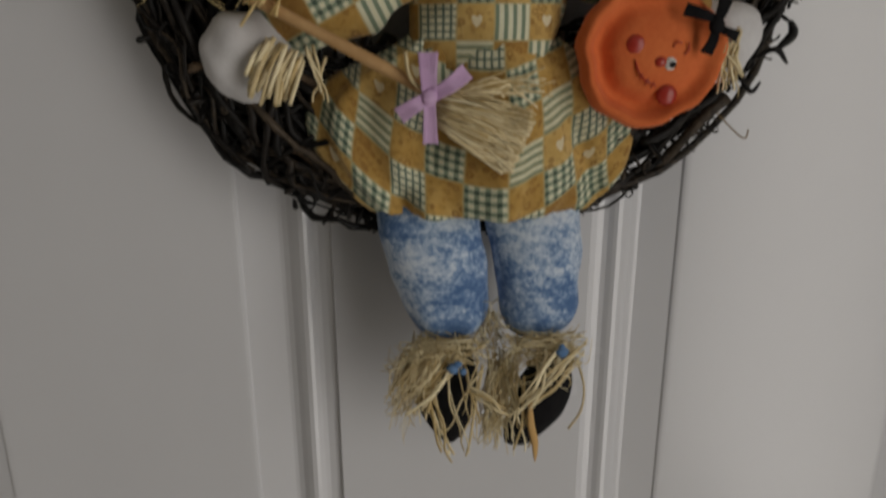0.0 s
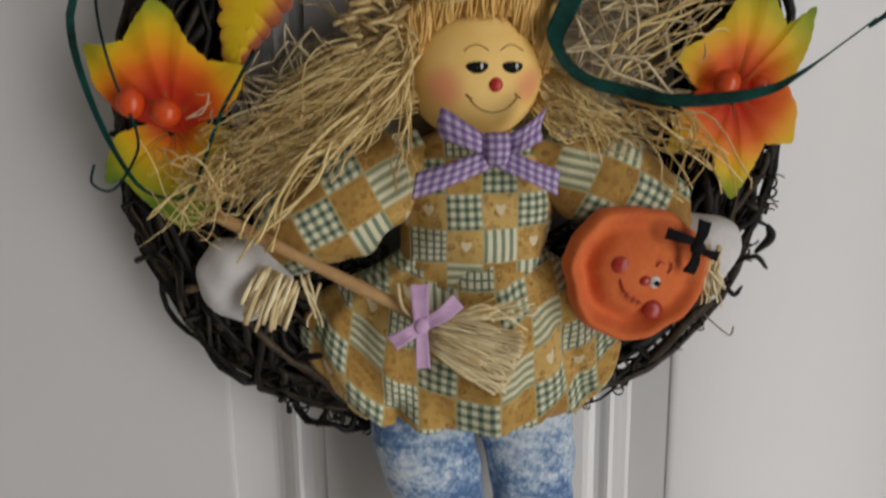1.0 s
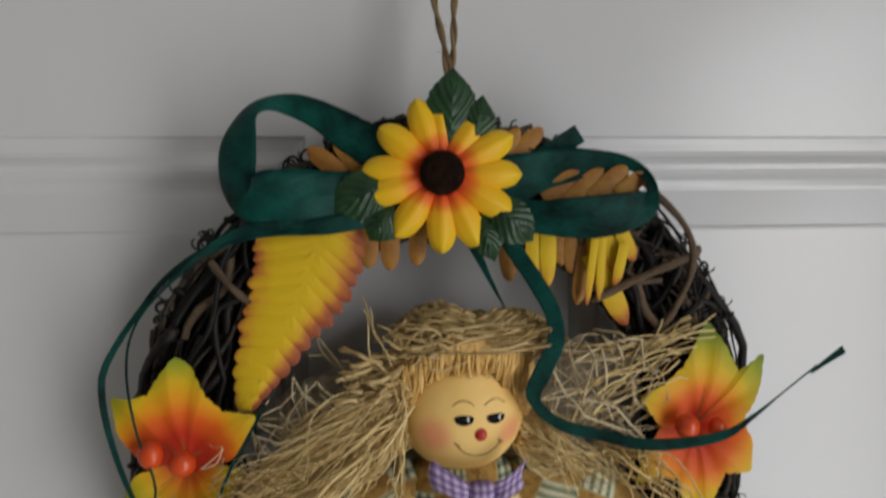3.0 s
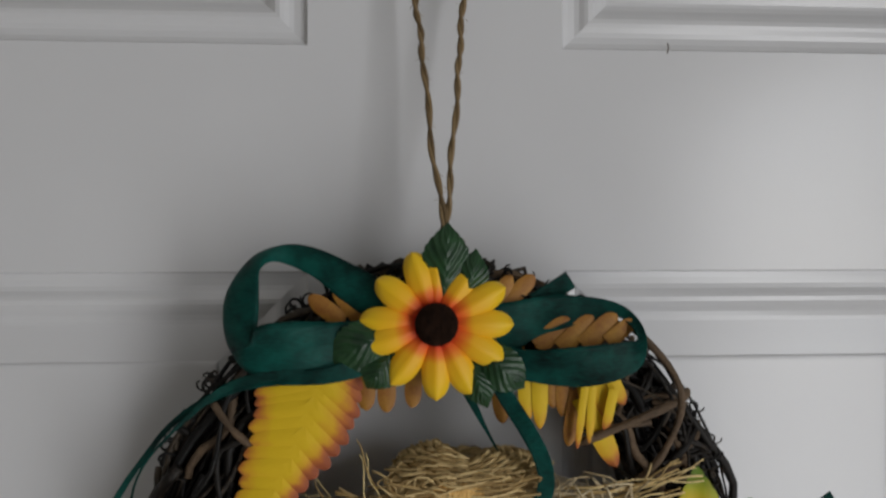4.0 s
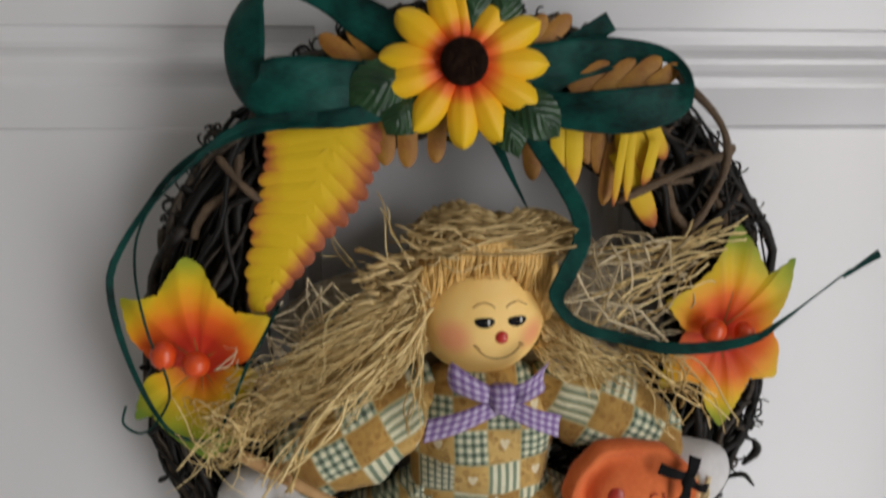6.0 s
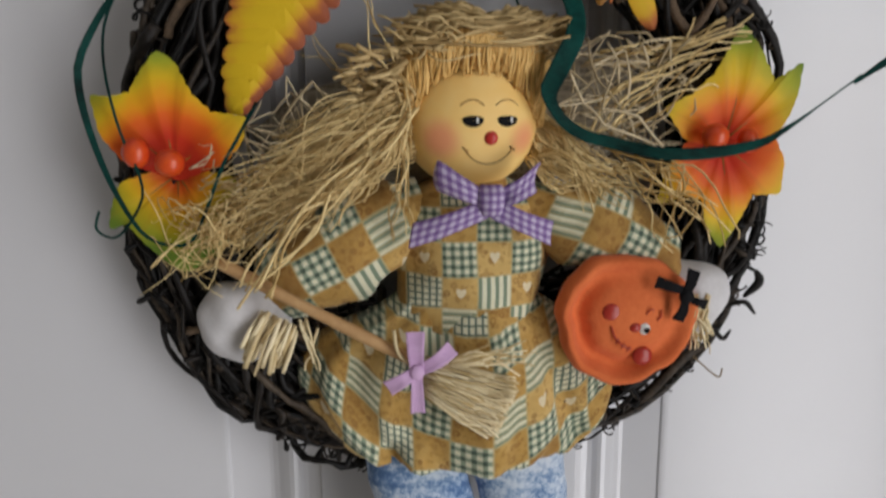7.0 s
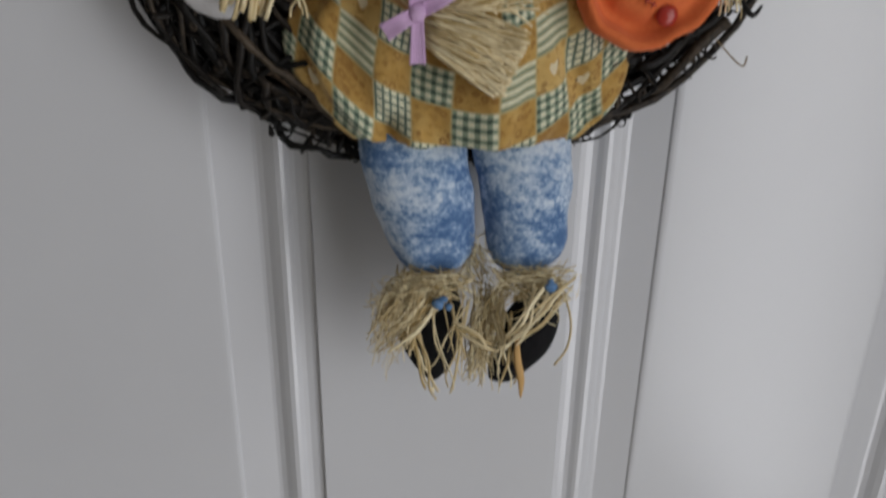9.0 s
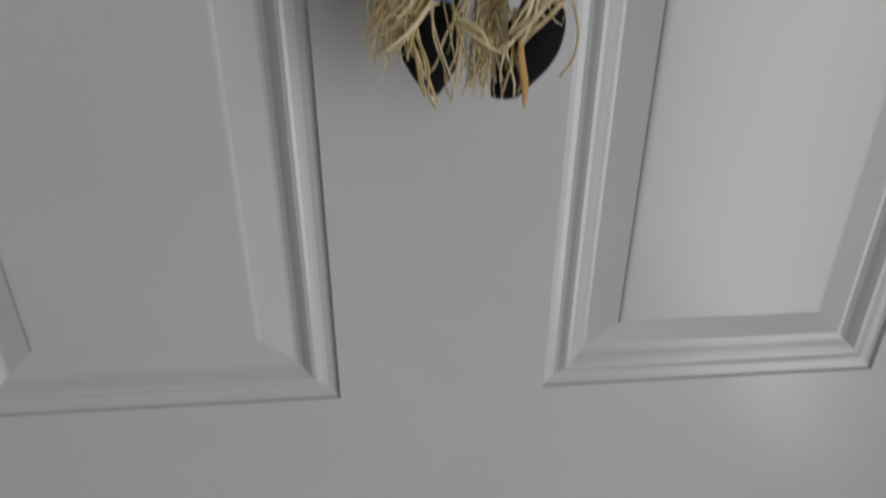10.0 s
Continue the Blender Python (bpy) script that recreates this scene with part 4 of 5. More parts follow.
def build_sunflower():
    c = Vector((-4, -58, 1598))
    flower = thing("sunflower", c, "yellow cloth sunflower with an orange heart and dark brown centre", "flower")
    for ang, length in ((88, 35), (108, 34), (143, 33), (177, 34), (198, 35), (234, 34), (271, 35), (298, 37), (331, 37), (359, 36), (27, 36), (54, 32)):
        g = Geo()
        a = radians(ang)
        ax, sd = Vector((math.cos(a), 0, math.sin(a))), Vector((-math.sin(a), 0, math.cos(a)))
        lay = rnd.uniform(-1.2, 1.2)
        rows, uvs = [], []
        for i in range(21):
            s = 1 - (1 - i / 20) ** 1.5
            w = 6.6 * (max(0.0, 1 - ((s - 0.56) / 0.44) ** 2.6) ** 0.5 if s > 0.56 else 0.40 + 0.60 * math.sin(s / 0.56 * math.pi / 2))
            w = max(w, 0.4)
            row, urow = [], []
            for k in range(-4, 5):
                f = k / 4
                y = 1 - 4.5 * math.sin(s * 2.3) + 3.8 * f * f - 0.8 * math.cos(f * 9.4) * (1 - s) + lay + 3.0 * s * s
                row.append(c + ax * (4 + (length - 4) * s) + sd * (w * f) + Vector((0, y, 0)))
                urow.append((0.12 + 0.88 * s, f))
            rows.append(row)
            uvs.append(urow)
        g.grid(rows, 0, uvs)
        g.grid([[p + Vector((0, 0.6, 0)) for p in row] for row in rows], 0, uvs)
        g.make("petal", M_PETAL, flower, origin=c)
    g = Geo()
    g.ball(c + Vector((0.5, -3, 0)), (9.8, 5.2, 9.8), seg=30, rings=18)
    for _ in range(260):
        a, r = rnd.uniform(0, 6.28), 9.4 * math.sqrt(rnd.random())
        y = -3 - 5.0 * math.sqrt(max(0, 1 - (r / 9.8) ** 2))
        p = c + Vector((0.5 + r * math.cos(a), y, r * math.sin(a)))
        g.tube([p, p + Vector((rnd.uniform(-0.4, 0.4), -0.9, rnd.uniform(-0.4, 0.4)))], 0.35, 4)
    g.make("flower_centre", M_SEED, flower, "dark brown fuzzy centre", origin=c)
    for base, tip, wide in (((0, 1606), (2, 1644), 12), ((-22, 1596), (-52, 1581), 12), ((-24, 1584), (-35, 1569), 9), ((16, 1586), (37, 1568), 11), ((12, 1580), (20, 1559), 7), ((10, 1608), (15, 1632), 8)):
        g = leaf_shape(base, tip, wide, 9, 0.1, -56, 4, shape=0.75, n=50)
        g.make("leaf", M_LEAF, flower, "glossy dark green leaf with pale veins", origin=(base[0], -49, base[1]))


build_sunflower()


def build_green_bow():
    bow = thing("green_ribbon_bow", (-4, -50, 1596), "dark green satin ribbon bow with long trailing tails", "bow")
    left = (((-22, -50, 1614), (-24, -50, 1594)), ((-40, -47, 1624), (-44, -47, 1606)), ((-58, -44, 1632), (-60, -46, 1619)), ((-72, -44, 1634), (-76, -47, 1626)), ((-86, -48, 1629), (-82, -56, 1623)), ((-96, -52, 1616), (-82, -60, 1614)),
            ((-99, -54, 1603), (-82, -62, 1602)), ((-96, -56, 1588), (-83, -66, 1590)), ((-86, -60, 1577), (-82, -65, 1598)), ((-68, -60, 1574), (-68, -62, 1600)), ((-46, -54, 1574), (-46, -55, 1599)), ((-22, -46, 1582), (-22, -46, 1600)))
    right = (((10, -51, 1606), (10, -51, 1580)), ((31, -49, 1607), (31, -52, 1584)), ((45, -47, 1609), (45, -50, 1591)), ((56, -46, 1610), (57, -50, 1594.5)), ((69, -46, 1609), (70, -49, 1598)), ((80, -47, 1607), (82, -49, 1599.5)),
             ((88, -49, 1603), (86, -51, 1597.5)), ((93, -53, 1596), (88.5, -55, 1594)), ((94, -57, 1587), (89, -58, 1590)), ((90, -60, 1578), (83, -61, 1589.5)), ((79, -61, 1572), (71, -62, 1588.5)), ((62, -60, 1569), (54, -62, 1587)),
             ((40, -57, 1571), (36, -58, 1586)), ((20, -51, 1576), (20, -51, 1590)), ((6, -46, 1582), (6, -46, 1594)))
    for pairs in (left, right):
        g = Geo()
        g.ribbon([p[0] for p in pairs], [p[1] for p in pairs], thick=0.5, bulge=1.2, n=70, across=8)
        g.make("loop", M_GREEN, bow, origin=pairs[0][0])
    g = Geo()
    g.band([(44, -44, 1606), (54, -42, 1612), (62, -42, 1617)], 9, thick=0.5)
    g.make("loop", M_GREEN, bow, origin=(44, -44, 1606))
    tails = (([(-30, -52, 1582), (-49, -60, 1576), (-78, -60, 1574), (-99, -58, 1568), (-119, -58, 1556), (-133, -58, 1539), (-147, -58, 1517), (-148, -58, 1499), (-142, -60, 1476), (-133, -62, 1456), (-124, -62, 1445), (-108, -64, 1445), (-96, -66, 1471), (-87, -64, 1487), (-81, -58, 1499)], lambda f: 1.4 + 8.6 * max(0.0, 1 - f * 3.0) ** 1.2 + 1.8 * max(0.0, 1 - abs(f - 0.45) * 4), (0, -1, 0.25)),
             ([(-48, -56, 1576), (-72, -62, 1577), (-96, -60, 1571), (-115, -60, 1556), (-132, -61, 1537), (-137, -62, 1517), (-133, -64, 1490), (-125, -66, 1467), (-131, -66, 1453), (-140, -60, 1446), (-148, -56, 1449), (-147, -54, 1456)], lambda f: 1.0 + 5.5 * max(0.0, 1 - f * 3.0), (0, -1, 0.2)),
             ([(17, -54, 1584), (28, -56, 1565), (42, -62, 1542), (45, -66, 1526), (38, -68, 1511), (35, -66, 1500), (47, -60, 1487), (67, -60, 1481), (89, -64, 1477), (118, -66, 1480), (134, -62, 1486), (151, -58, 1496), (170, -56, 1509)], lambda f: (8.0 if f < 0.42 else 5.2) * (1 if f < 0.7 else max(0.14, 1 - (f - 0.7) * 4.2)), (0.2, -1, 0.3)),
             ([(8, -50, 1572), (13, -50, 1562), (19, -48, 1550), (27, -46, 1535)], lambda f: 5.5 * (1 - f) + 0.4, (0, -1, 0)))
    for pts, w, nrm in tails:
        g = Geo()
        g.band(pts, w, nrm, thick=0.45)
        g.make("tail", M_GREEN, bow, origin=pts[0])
    g = Geo()
    g.band([(167, -56, 1505.5), (175, -56, 1511), (183, -56, 1516)], lambda f: 1.2 + 2.6 * f, thick=0.5)
    g.make("tail", M_GREEN, bow, "frayed dark ribbon end", origin=(174, -56, 1508))


build_green_bow()

# ---- the rag doll: one stuffed figure ----
HEAD, HEAD_R = Vector((6, -40, 1492)), Vector((29.8, 25.5, 30))
MATS = [M_PATCH, M_DENIM, M_SKIN, M_WHITE, M_FELT, M_HAIR, M_STRAW, M_FRINGE, M_BLACK, M_EYEWHITE, M_RED, M_BROWN, M_BLUE]


def on_face(x, z, out=0.35):
    dx, dz = (x - HEAD.x) / HEAD_R.x, (z - HEAD.z) / HEAD_R.z
    return Vector((x, HEAD.y - HEAD_R.y * math.sqrt(max(0.02, 1 - dx * dx - dz * dz)) - out, z))


def face_patch(g, outline, mat, out=0.35):
    cx, cz = sum(p[0] for p in outline) / len(outline), sum(p[1] for p in outline) / len(outline)
    rows = [[on_face(lerp(cx, x, f), lerp(cz, z, f), out) for x, z in outline] for f in (0.05, 0.4, 0.7, 1.0)]
    rows.append([on_face(x, z, -0.3) for x, z in outline])
    g.grid(rows, mat, wrap=True)


def strands(g, n, start, end, mid, rad, mat, sides=4, flat=1.0, wave=2.0, pts=13):
    for _ in range(n):
        a, b, m = Vector(start()), Vector(end()), Vector(mid()) if mid else None
        s = rnd.uniform(0, 99)
        line = curve([a, m, b] if m is not None else [a, (a + b) / 2, b], pts)
        for i, p in enumerate(line):
            f = i / (pts - 1)
            line[i] = p + Vector((noise.noise(Vector((s, f * 2.7, 0))), noise.noise(Vector((s, f * 2.7, 5))), noise.noise(Vector((s, f * 2.7, 9))))) * wave * (0.3 + f)
        g.tube(line, rnd.uniform(*rad), sides, mat, flat, 0.35)


def build_doll():
    g = Geo()
    u = rnd.uniform
    front = lambda q: ((q.x - 7.0) / 14.8 + 40, (q.z - 1426.8) / 14.3 + 40)  # noqa: E731
    g.blob([(7, -36, 1468, 12, 10), (7, -37, 1462, 24, 16), (7, -38, 1450, 31, 20), (7, -39, 1430, 33, 23), (6, -39, 1412, 31, 22), (6, -38, 1400, 29, 20)], 0, uv=front, lump=4)
    # skirt, puffed and gathered, its rows of patches curving with the hem
    hem = lambda q: ((q.x - 4) / (14.0 + 2.8 * (1412 - q.z) / 70) + 0.5, (q.z - 0.0085 * (q.x - 4) ** 2) / 15.8 + 0.35)  # noqa: E731
    skirt = [(4, -38, 1416, 29, 18), (4, -38, 1408, 41, 21), (1, -37, 1397, 62, 25), (-0.5, -37, 1384, 72, 27), (0, -37, 1370, 72, 28), (2, -38, 1357, 66.5, 28), (3, -39, 1349, 60, 27), (3, -40, 1343, 54, 26), (3, -40, 1339, 46, 23), (3, -40, 1340, 26, 15), (3, -40, 1345, 10, 8)]
    rows, uvs, c, s = [], [], curve([r[:3] for r in skirt], 44), curve([(r[3], r[4], 0) for r in skirt], 44)
    for i, (p, r) in enumerate(zip(c, s)):
        row = []
        for k in range(72):
            a = 2 * math.pi * k / 72
            f = i / 43
            fold = 1 + (0.13 * math.sin(9 * a + 2.5 * math.sin(3 * a)) + 0.06 * math.sin(17 * a)) * (0.8 + 0.7 * f) + 0.09 * math.sin(23 * a + 1.0) * (1 - f) ** 3
            q = p + Vector((r.x * math.cos(a) * (1 + (fold - 1) * 0.15), r.y * math.sin(a) * fold, 0))
            dent = 13 * math.exp(-(((q.x - 28 - 0.45 * (1408 - q.z)) / 5.5) ** 2)) + 8 * math.exp(-(((q.x + 10 + 0.3 * (1408 - q.z)) / 5) ** 2)) - 3 * math.exp(-(((q.x - 14) / 10) ** 2))
            row.append(q + Vector((0, dent * min(1, f * 3) * max(0.0, -math.sin(a)), 0.5 * math.sin(7 * a) * f)))
        rows.append(row)
        uvs.append([tuple(h + 0.22 * noise.noise(Vector((q.x * 0.025, n * 9.0, q.z * 0.03))) for n, h in enumerate(hem(q))) for q in row])
    g.grid(rows, 0, uvs, wrap=True, caps=True)
    g.along([(-12, -38, 1454, 12), (-26, -41, 1450, 18), (-44, -44, 1440, 22.5), (-60, -46, 1431, 21), (-76, -46, 1423, 16), (-84, -45, 1419, 9)], 0, lump=5)
    g.along([(28, -38, 1454, 10), (42, -41, 1450, 15), (58, -44, 1446, 18.5), (76, -45, 1437, 17.5), (92, -45, 1427, 13), (98, -45, 1423, 8)], 0, lump=5)
    # stuffed hands
    g.along([(-78, -46, 1418, 8), (-86, -48, 1413, 15.5), (-95, -48, 1406, 18.5), (-103, -47, 1400, 15.5), (-108, -46, 1396, 6)], 3, depth=0.7, lump=4)
    g.along([(92, -45, 1424, 8), (100, -48, 1418, 15), (107, -48, 1411, 18), (112, -47, 1404, 15), (115, -46, 1399, 5)], 3, depth=0.7, lump=2)
    # trouser legs
    for rings in ([(-19, -38, 1352, 21, 9), (-19.5, -40.5, 1340, 24, 13.5), (-17, -43, 1322, 23.5, 16.5), (-13, -43, 1303, 21, 15), (-10.5, -43, 1289, 18.5, 13.5), (-10.5, -43, 1281, 14.5, 11), (-11, -43, 1277, 6, 6)],
                  [(28, -38, 1352, 19, 9), (28, -40.5, 1340, 22.5, 13.5), (30, -43, 1320, 21.5, 16), (32, -43, 1302, 19.5, 14.5), (32.5, -43, 1289, 18, 13.5), (32, -43, 1280, 13.5, 10), (32, -43, 1275, 6, 6)]):
        g.blob(rings, 1, lump=1.8, seed=rings[0][0])
    # felt shoes
    g.blob([(-8, -42, 1272, 8, 7), (-10, -47, 1260, 13, 10), (-11, -49, 1247, 15, 11), (-10.5, -49, 1234.5, 10.5, 9), (-10, -48, 1226, 5, 6), (-9.5, -47, 1222, 2, 2)], 4)
    g.blob([(40, -42, 1272, 6, 6), (39, -46, 1262, 9.5, 9), (36, -48, 1251.5, 13.5, 11), (32, -48, 1238, 13.5, 11), (26.5, -47, 1226.5, 9.5, 8), (24, -46, 1220.5, 6.5, 5)], 4)
    # head and painted face
    g.ball(HEAD, tuple(HEAD_R), 2, 40, 28)
    for cx in (4.6, 18.8):
        face_patch(g, [(cx + 4.3 * math.cos(a), 1491.2 + (2.0 if math.sin(a) > 0 else 2.4) * math.sin(a) + 0.5 * math.cos(a) ** 2) for a in [2 * math.pi * k / 14 for k in range(14)]], 8)
        face_patch(g, [(cx + 1.7 + 0.55 * math.cos(a), 1491.6 + 1.2 * math.sin(a)) for a in [2 * math.pi * k / 10 for k in range(10)]], 9, 0.55)
        brow = [on_face(cx - 5 + 9.5 * f, 1496.6 + 3.0 * math.sin(math.pi * (0.08 + 0.84 * f)), 0.2) for f in [k / 9 for k in range(10)]]
        g.tube(brow, 0.21, 5, 11)
    g.ball(on_face(12, 1484.5, 0.4), (2.7, 1.5, 2.8), 10)
    g.tube([on_face(11.4 + 12 * math.sin(a), 1487 - 14.0 * math.cos(a) + 0.8, 0.15) for a in [-0.92 + 1.84 * k / 20 for k in range(21)]], 0.28, 5, 11)
    for x, z in ((1.6, 1479.8), (21.4, 1479.8)):
        g.tube([on_face(x - 1.2, z + 1.2, 0.2), on_face(x, z, 0.2), on_face(x + 1.2, z - 0.6, 0.2)], 0.4, 4, 11)
    for x, z in ((-7, 1271), (41, 1278)):
        for k in range(5):
            g.ball((x + u(-3, 3), -66 + u(-1, 1), z + u(-3, 3)), (u(1.6, 2.8), 1.4, u(1.6, 2.8)), 12, 10, 6)
    ob = g.make("rag_doll", MATS, origin=DOLL)
    tagged(ob, "stuffed scarecrow rag doll in a patchwork dress and bleached jeans", "doll")


build_doll()


def straw_thing(name, label, category, mat, origin, fill):
    g = Geo()
    fill(g)
    return tagged(g.make(name, mat, origin=origin), label, category, kind="stuff")


def hanks(g, clumps, each, start, mid, end, spread, rad, wave=4.0, mat=0):
    """Clumps of strands that run together and fray towards their ends."""
    for _ in range(clumps):
        line = curve([start(), mid(), end()], 15)
        for _ in range(each):
            s, cut_at = rnd.uniform(0, 99), rnd.randrange(10, 16)
            o = Vector((rnd.gauss(0, 1), rnd.gauss(0, 0.6), rnd.gauss(0, 1))) * spread
            pts = []
            for i in range(cut_at):
                f = i / 14
                pts.append(line[i] + o * (0.25 + f) + Vector((noise.noise(Vector((s, f * 3.2, 0))), 0.6 * noise.noise(Vector((s, f * 3.2, 5))), noise.noise(Vector((s, f * 3.2, 9))))) * wave * (0.3 + f))
            g.tube(pts, rnd.uniform(*rad), 4, mat, rnd.choice((0.3, 0.5, 1.0)), 0.35)


def netting(g, n, box, y, rad, leg=(7, 17)):
    """Stiff kinked strands that cross one another like loose net."""
    x0, x1, z0, z1 = box
    for _ in range(n):
        p = Vector((rnd.uniform(x0, x1), rnd.uniform(*y), rnd.uniform(z0, z1)))
        a = rnd.uniform(0, 6.28)
        pts = [p]
        for _ in range(rnd.randrange(3, 7)):
            a += rnd.uniform(-0.9, 0.9)
            q = pts[-1] + Vector((math.cos(a), 0, 0.8 * math.sin(a))) * rnd.uniform(*leg)
            if not (x0 - 4 < q.x < x1 + 4 and z0 - 4 < q.z < z1 + 4):
                a += 2.4
                q = pts[-1] + Vector((math.cos(a), 0, 0.8 * math.sin(a))) * rnd.uniform(*leg)
            q.y = rnd.uniform(*y)
            pts.append(q)
        fine = []
        for u0, u1 in zip(pts[:-1], pts[1:]):
            bow = Vector((rnd.uniform(-1, 1), -0.8, rnd.uniform(-1, 1)))
            fine += [u0.lerp(u1, f) + bow * math.sin(math.pi * f) for f in (0.0, 0.25, 0.5, 0.75, 0.95)]
        g.tube(fine, rnd.uniform(*rad), 4, 1, rnd.choice((0.4, 1.0)))


def near_hank(g):
    u = rnd.uniform
    hanks(g, 30, 11, lambda: (u(-21, -15), u(-54, -40), u(1474, 1504)), lambda: (u(-58, -48), u(-66, -54), u(1466, 1486)), lambda: (u(-112, -84), u(-64, -52), u(1434, 1460)), 2.6, (0.2, 0.5), 5)
    hanks(g, 12, 8, lambda: (u(-22, -16), u(-54, -44), u(1492, 1508)), lambda: (u(-48, -36), u(-62, -54), u(1484, 1498)), lambda: (u(-84, -62), u(-64, -54), u(1462, 1482)), 2.4, (0.2, 0.45), 5)
    hanks(g, 9, 5, lambda: (u(-24, -17), u(-60, -52), u(1486, 1502)), lambda: (u(-38, -30), u(-68, -60), u(1470, 1484)), lambda: (u(-66, -50), u(-72, -62), u(1450, 1466)), 2.2, (0.25, 0.6), 5)
    netting(g, 17, (-90, -40, 1472, 1506), (-54, -44), (0.25, 0.6), (10, 24))
    netting(g, 7, (-104, -74, 1446, 1482), (-64, -56), (0.2, 0.35), (5, 12))
    strands(g, 9, lambda: (u(-46, -34), u(-70, -64), u(1468, 1482)), lambda: (u(-92, -78), u(-74, -68), u(1414, 1430)), lambda: (u(-70, -58), u(-76, -70), u(1444, 1458)), (0.5, 0.95), 0, flat=0.4, wave=6)
    strands(g, 46, lambda: (u(-104, -84), u(-62, -54), u(1440, 1458)), lambda: (u(-124, -90), u(-68, -58), u(1426, 1462)), lambda: (u(-116, -92), u(-70, -58), u(1434, 1460)), (0.2, 0.4), 0, wave=15)
    strands(g, 9, lambda: (u(-24, -18), u(-62, -56), u(1482, 1506)), lambda: (u(-30, -14), u(-70, -62), u(1442, 1466)), None, (0.3, 0.55), 0, wave=6)


def far_tangle(g):
    u = rnd.uniform
    hanks(g, 20, 10, lambda: (u(29, 34), u(-52, -38), u(1474, 1502)), lambda: (u(38, 52), u(-58, -48), u(1466, 1486)), lambda: (u(52, 86), u(-60, -48), u(1452, 1474)), 2.4, (0.2, 0.45), 5)
    netting(g, 30, (42, 98, 1474, 1524), (-58, -46), (0.25, 0.6), (9, 24))
    strands(g, 9, lambda: (u(50, 70), u(-56, -50), u(1480, 1500)), lambda: (u(92, 118), u(-60, -52), u(1502, 1530)), lambda: (u(72, 90), u(-60, -52), u(1492, 1514)), (0.4, 0.85), 0, flat=0.4, wave=8)
    strands(g, 20, lambda: (u(60, 92), u(-58, -50), u(1466, 1482)), lambda: (u(84, 114), u(-64, -58), u(1436, 1460)), lambda: (u(78, 100), u(-66, -58), u(1452, 1472)), (0.3, 0.6), 0, wave=9)
    strands(g, 8, lambda: (u(50, 66), u(-50, -44), u(1514, 1520)), lambda: (u(104, 122), u(-56, -50), u(1522, 1532)), lambda: (u(76, 92), u(-56, -50), u(1512, 1524)), (0.5, 1.0), 0, flat=0.5, wave=5)


def stray_wisps(g):
    u = rnd.uniform
    strands(g, 30, lambda: (u(-40, -14), u(-60, -46), u(1476, 1508)), lambda: (u(-108, -60), u(-78, -58), u(1440, 1480)), lambda: (u(-70, -40), u(-80, -62), u(1460, 1490)), (0.18, 0.32), 0, wave=16)
    strands(g, 3, lambda: (u(-24, -20), -60, u(1496, 1504)), lambda: (u(-44, -36), -56, u(1534, 1546)), None, (0.3, 0.45), 0, wave=5)
    strands(g, 3, lambda: (u(-46, -36), -48, u(1500, 1506)), lambda: (u(-64, -56), -44, u(1520, 1530)), None, (0.25, 0.35), 0, wave=5)


def yarn_fringe(g):
    u = rnd.uniform
    for k in range(430):
        a = -0.35 + (math.pi + 0.7) * k / 429
        c = math.cos(a)
        p0 = Vector((HEAD.x + 1 + 30 * c, -54.5 - 11 * max(0.0, math.sin(a)), 1522 + 3 * math.sin(a) - 6 * c * c))
        p1 = on_face(HEAD.x + 28 * c, 1516.5 - u(0, 6) - 21 * abs(c) ** 3, 1.8)
        p1.y = min(p1.y, p0.y + 5)
        w = Vector((u(-2.5, 2.5), -2.0, 0))
        g.tube(curve([p0 + Vector((0, 3, 2)), p0.lerp(p1, 0.45) + w, p1 + Vector((u(-1.5, 1.5), -0.6, -1)), p1 + Vector((u(-2, 2), -1.0, 1.6)), p1 + Vector((u(-2, 2), 0.5, 4))], 12), u(0.3, 0.65), 5)


def hand_cuff(g):
    u = rnd.uniform
    for k in range(30):
        f = k / 29
        a = Vector((lerp(-83, -69, f), u(-63, -58), lerp(1414, 1407, f) + u(-2, 2)))
        b = Vector((lerp(-94, -76, f) + u(-3, 3), u(-67, -62), lerp(1397, 1386, f) + u(-4, 5)))
        g.tube(curve([a, (a + b) / 2 + Vector((u(-1, 1), -3, 1)), b], 8), u(0.6, 1.3), 5, 0, 0.35)
    strands(g, 5, lambda: (u(-68, -60), -62, u(1406, 1412)), lambda: (u(-67, -58), -66, u(1389, 1397)), None, (0.4, 0.8), 0, flat=0.4, wave=2)


def hidden_cuff(g):
    u = rnd.uniform
    strands(g, 24, lambda: (u(98, 108), u(-64, -58), u(1408, 1418)), lambda: (u(100, 110), u(-64, -58), u(1390, 1402)), None, (0.4, 0.8), 0, wave=3)


def strips(g, n, top, low, rad, bow=-5.0, mat=0):
    """Flat straw strips from a band down to their cut ends."""
    for _ in range(n):
        a, b = Vector(top()), Vector(low())
        m = a.lerp(b, 0.45) + Vector((rnd.uniform(-2.5, 2.5), bow, rnd.uniform(-1, 2)))
        w = a.lerp(b, 0.8) + Vector((rnd.uniform(-1.8, 1.8), bow * 0.5, 0))
        g.tube(curve([a, m, w, b], 12), rnd.uniform(*rad), 5, mat, rnd.choice((0.15, 0.2, 0.3)), 0.3)


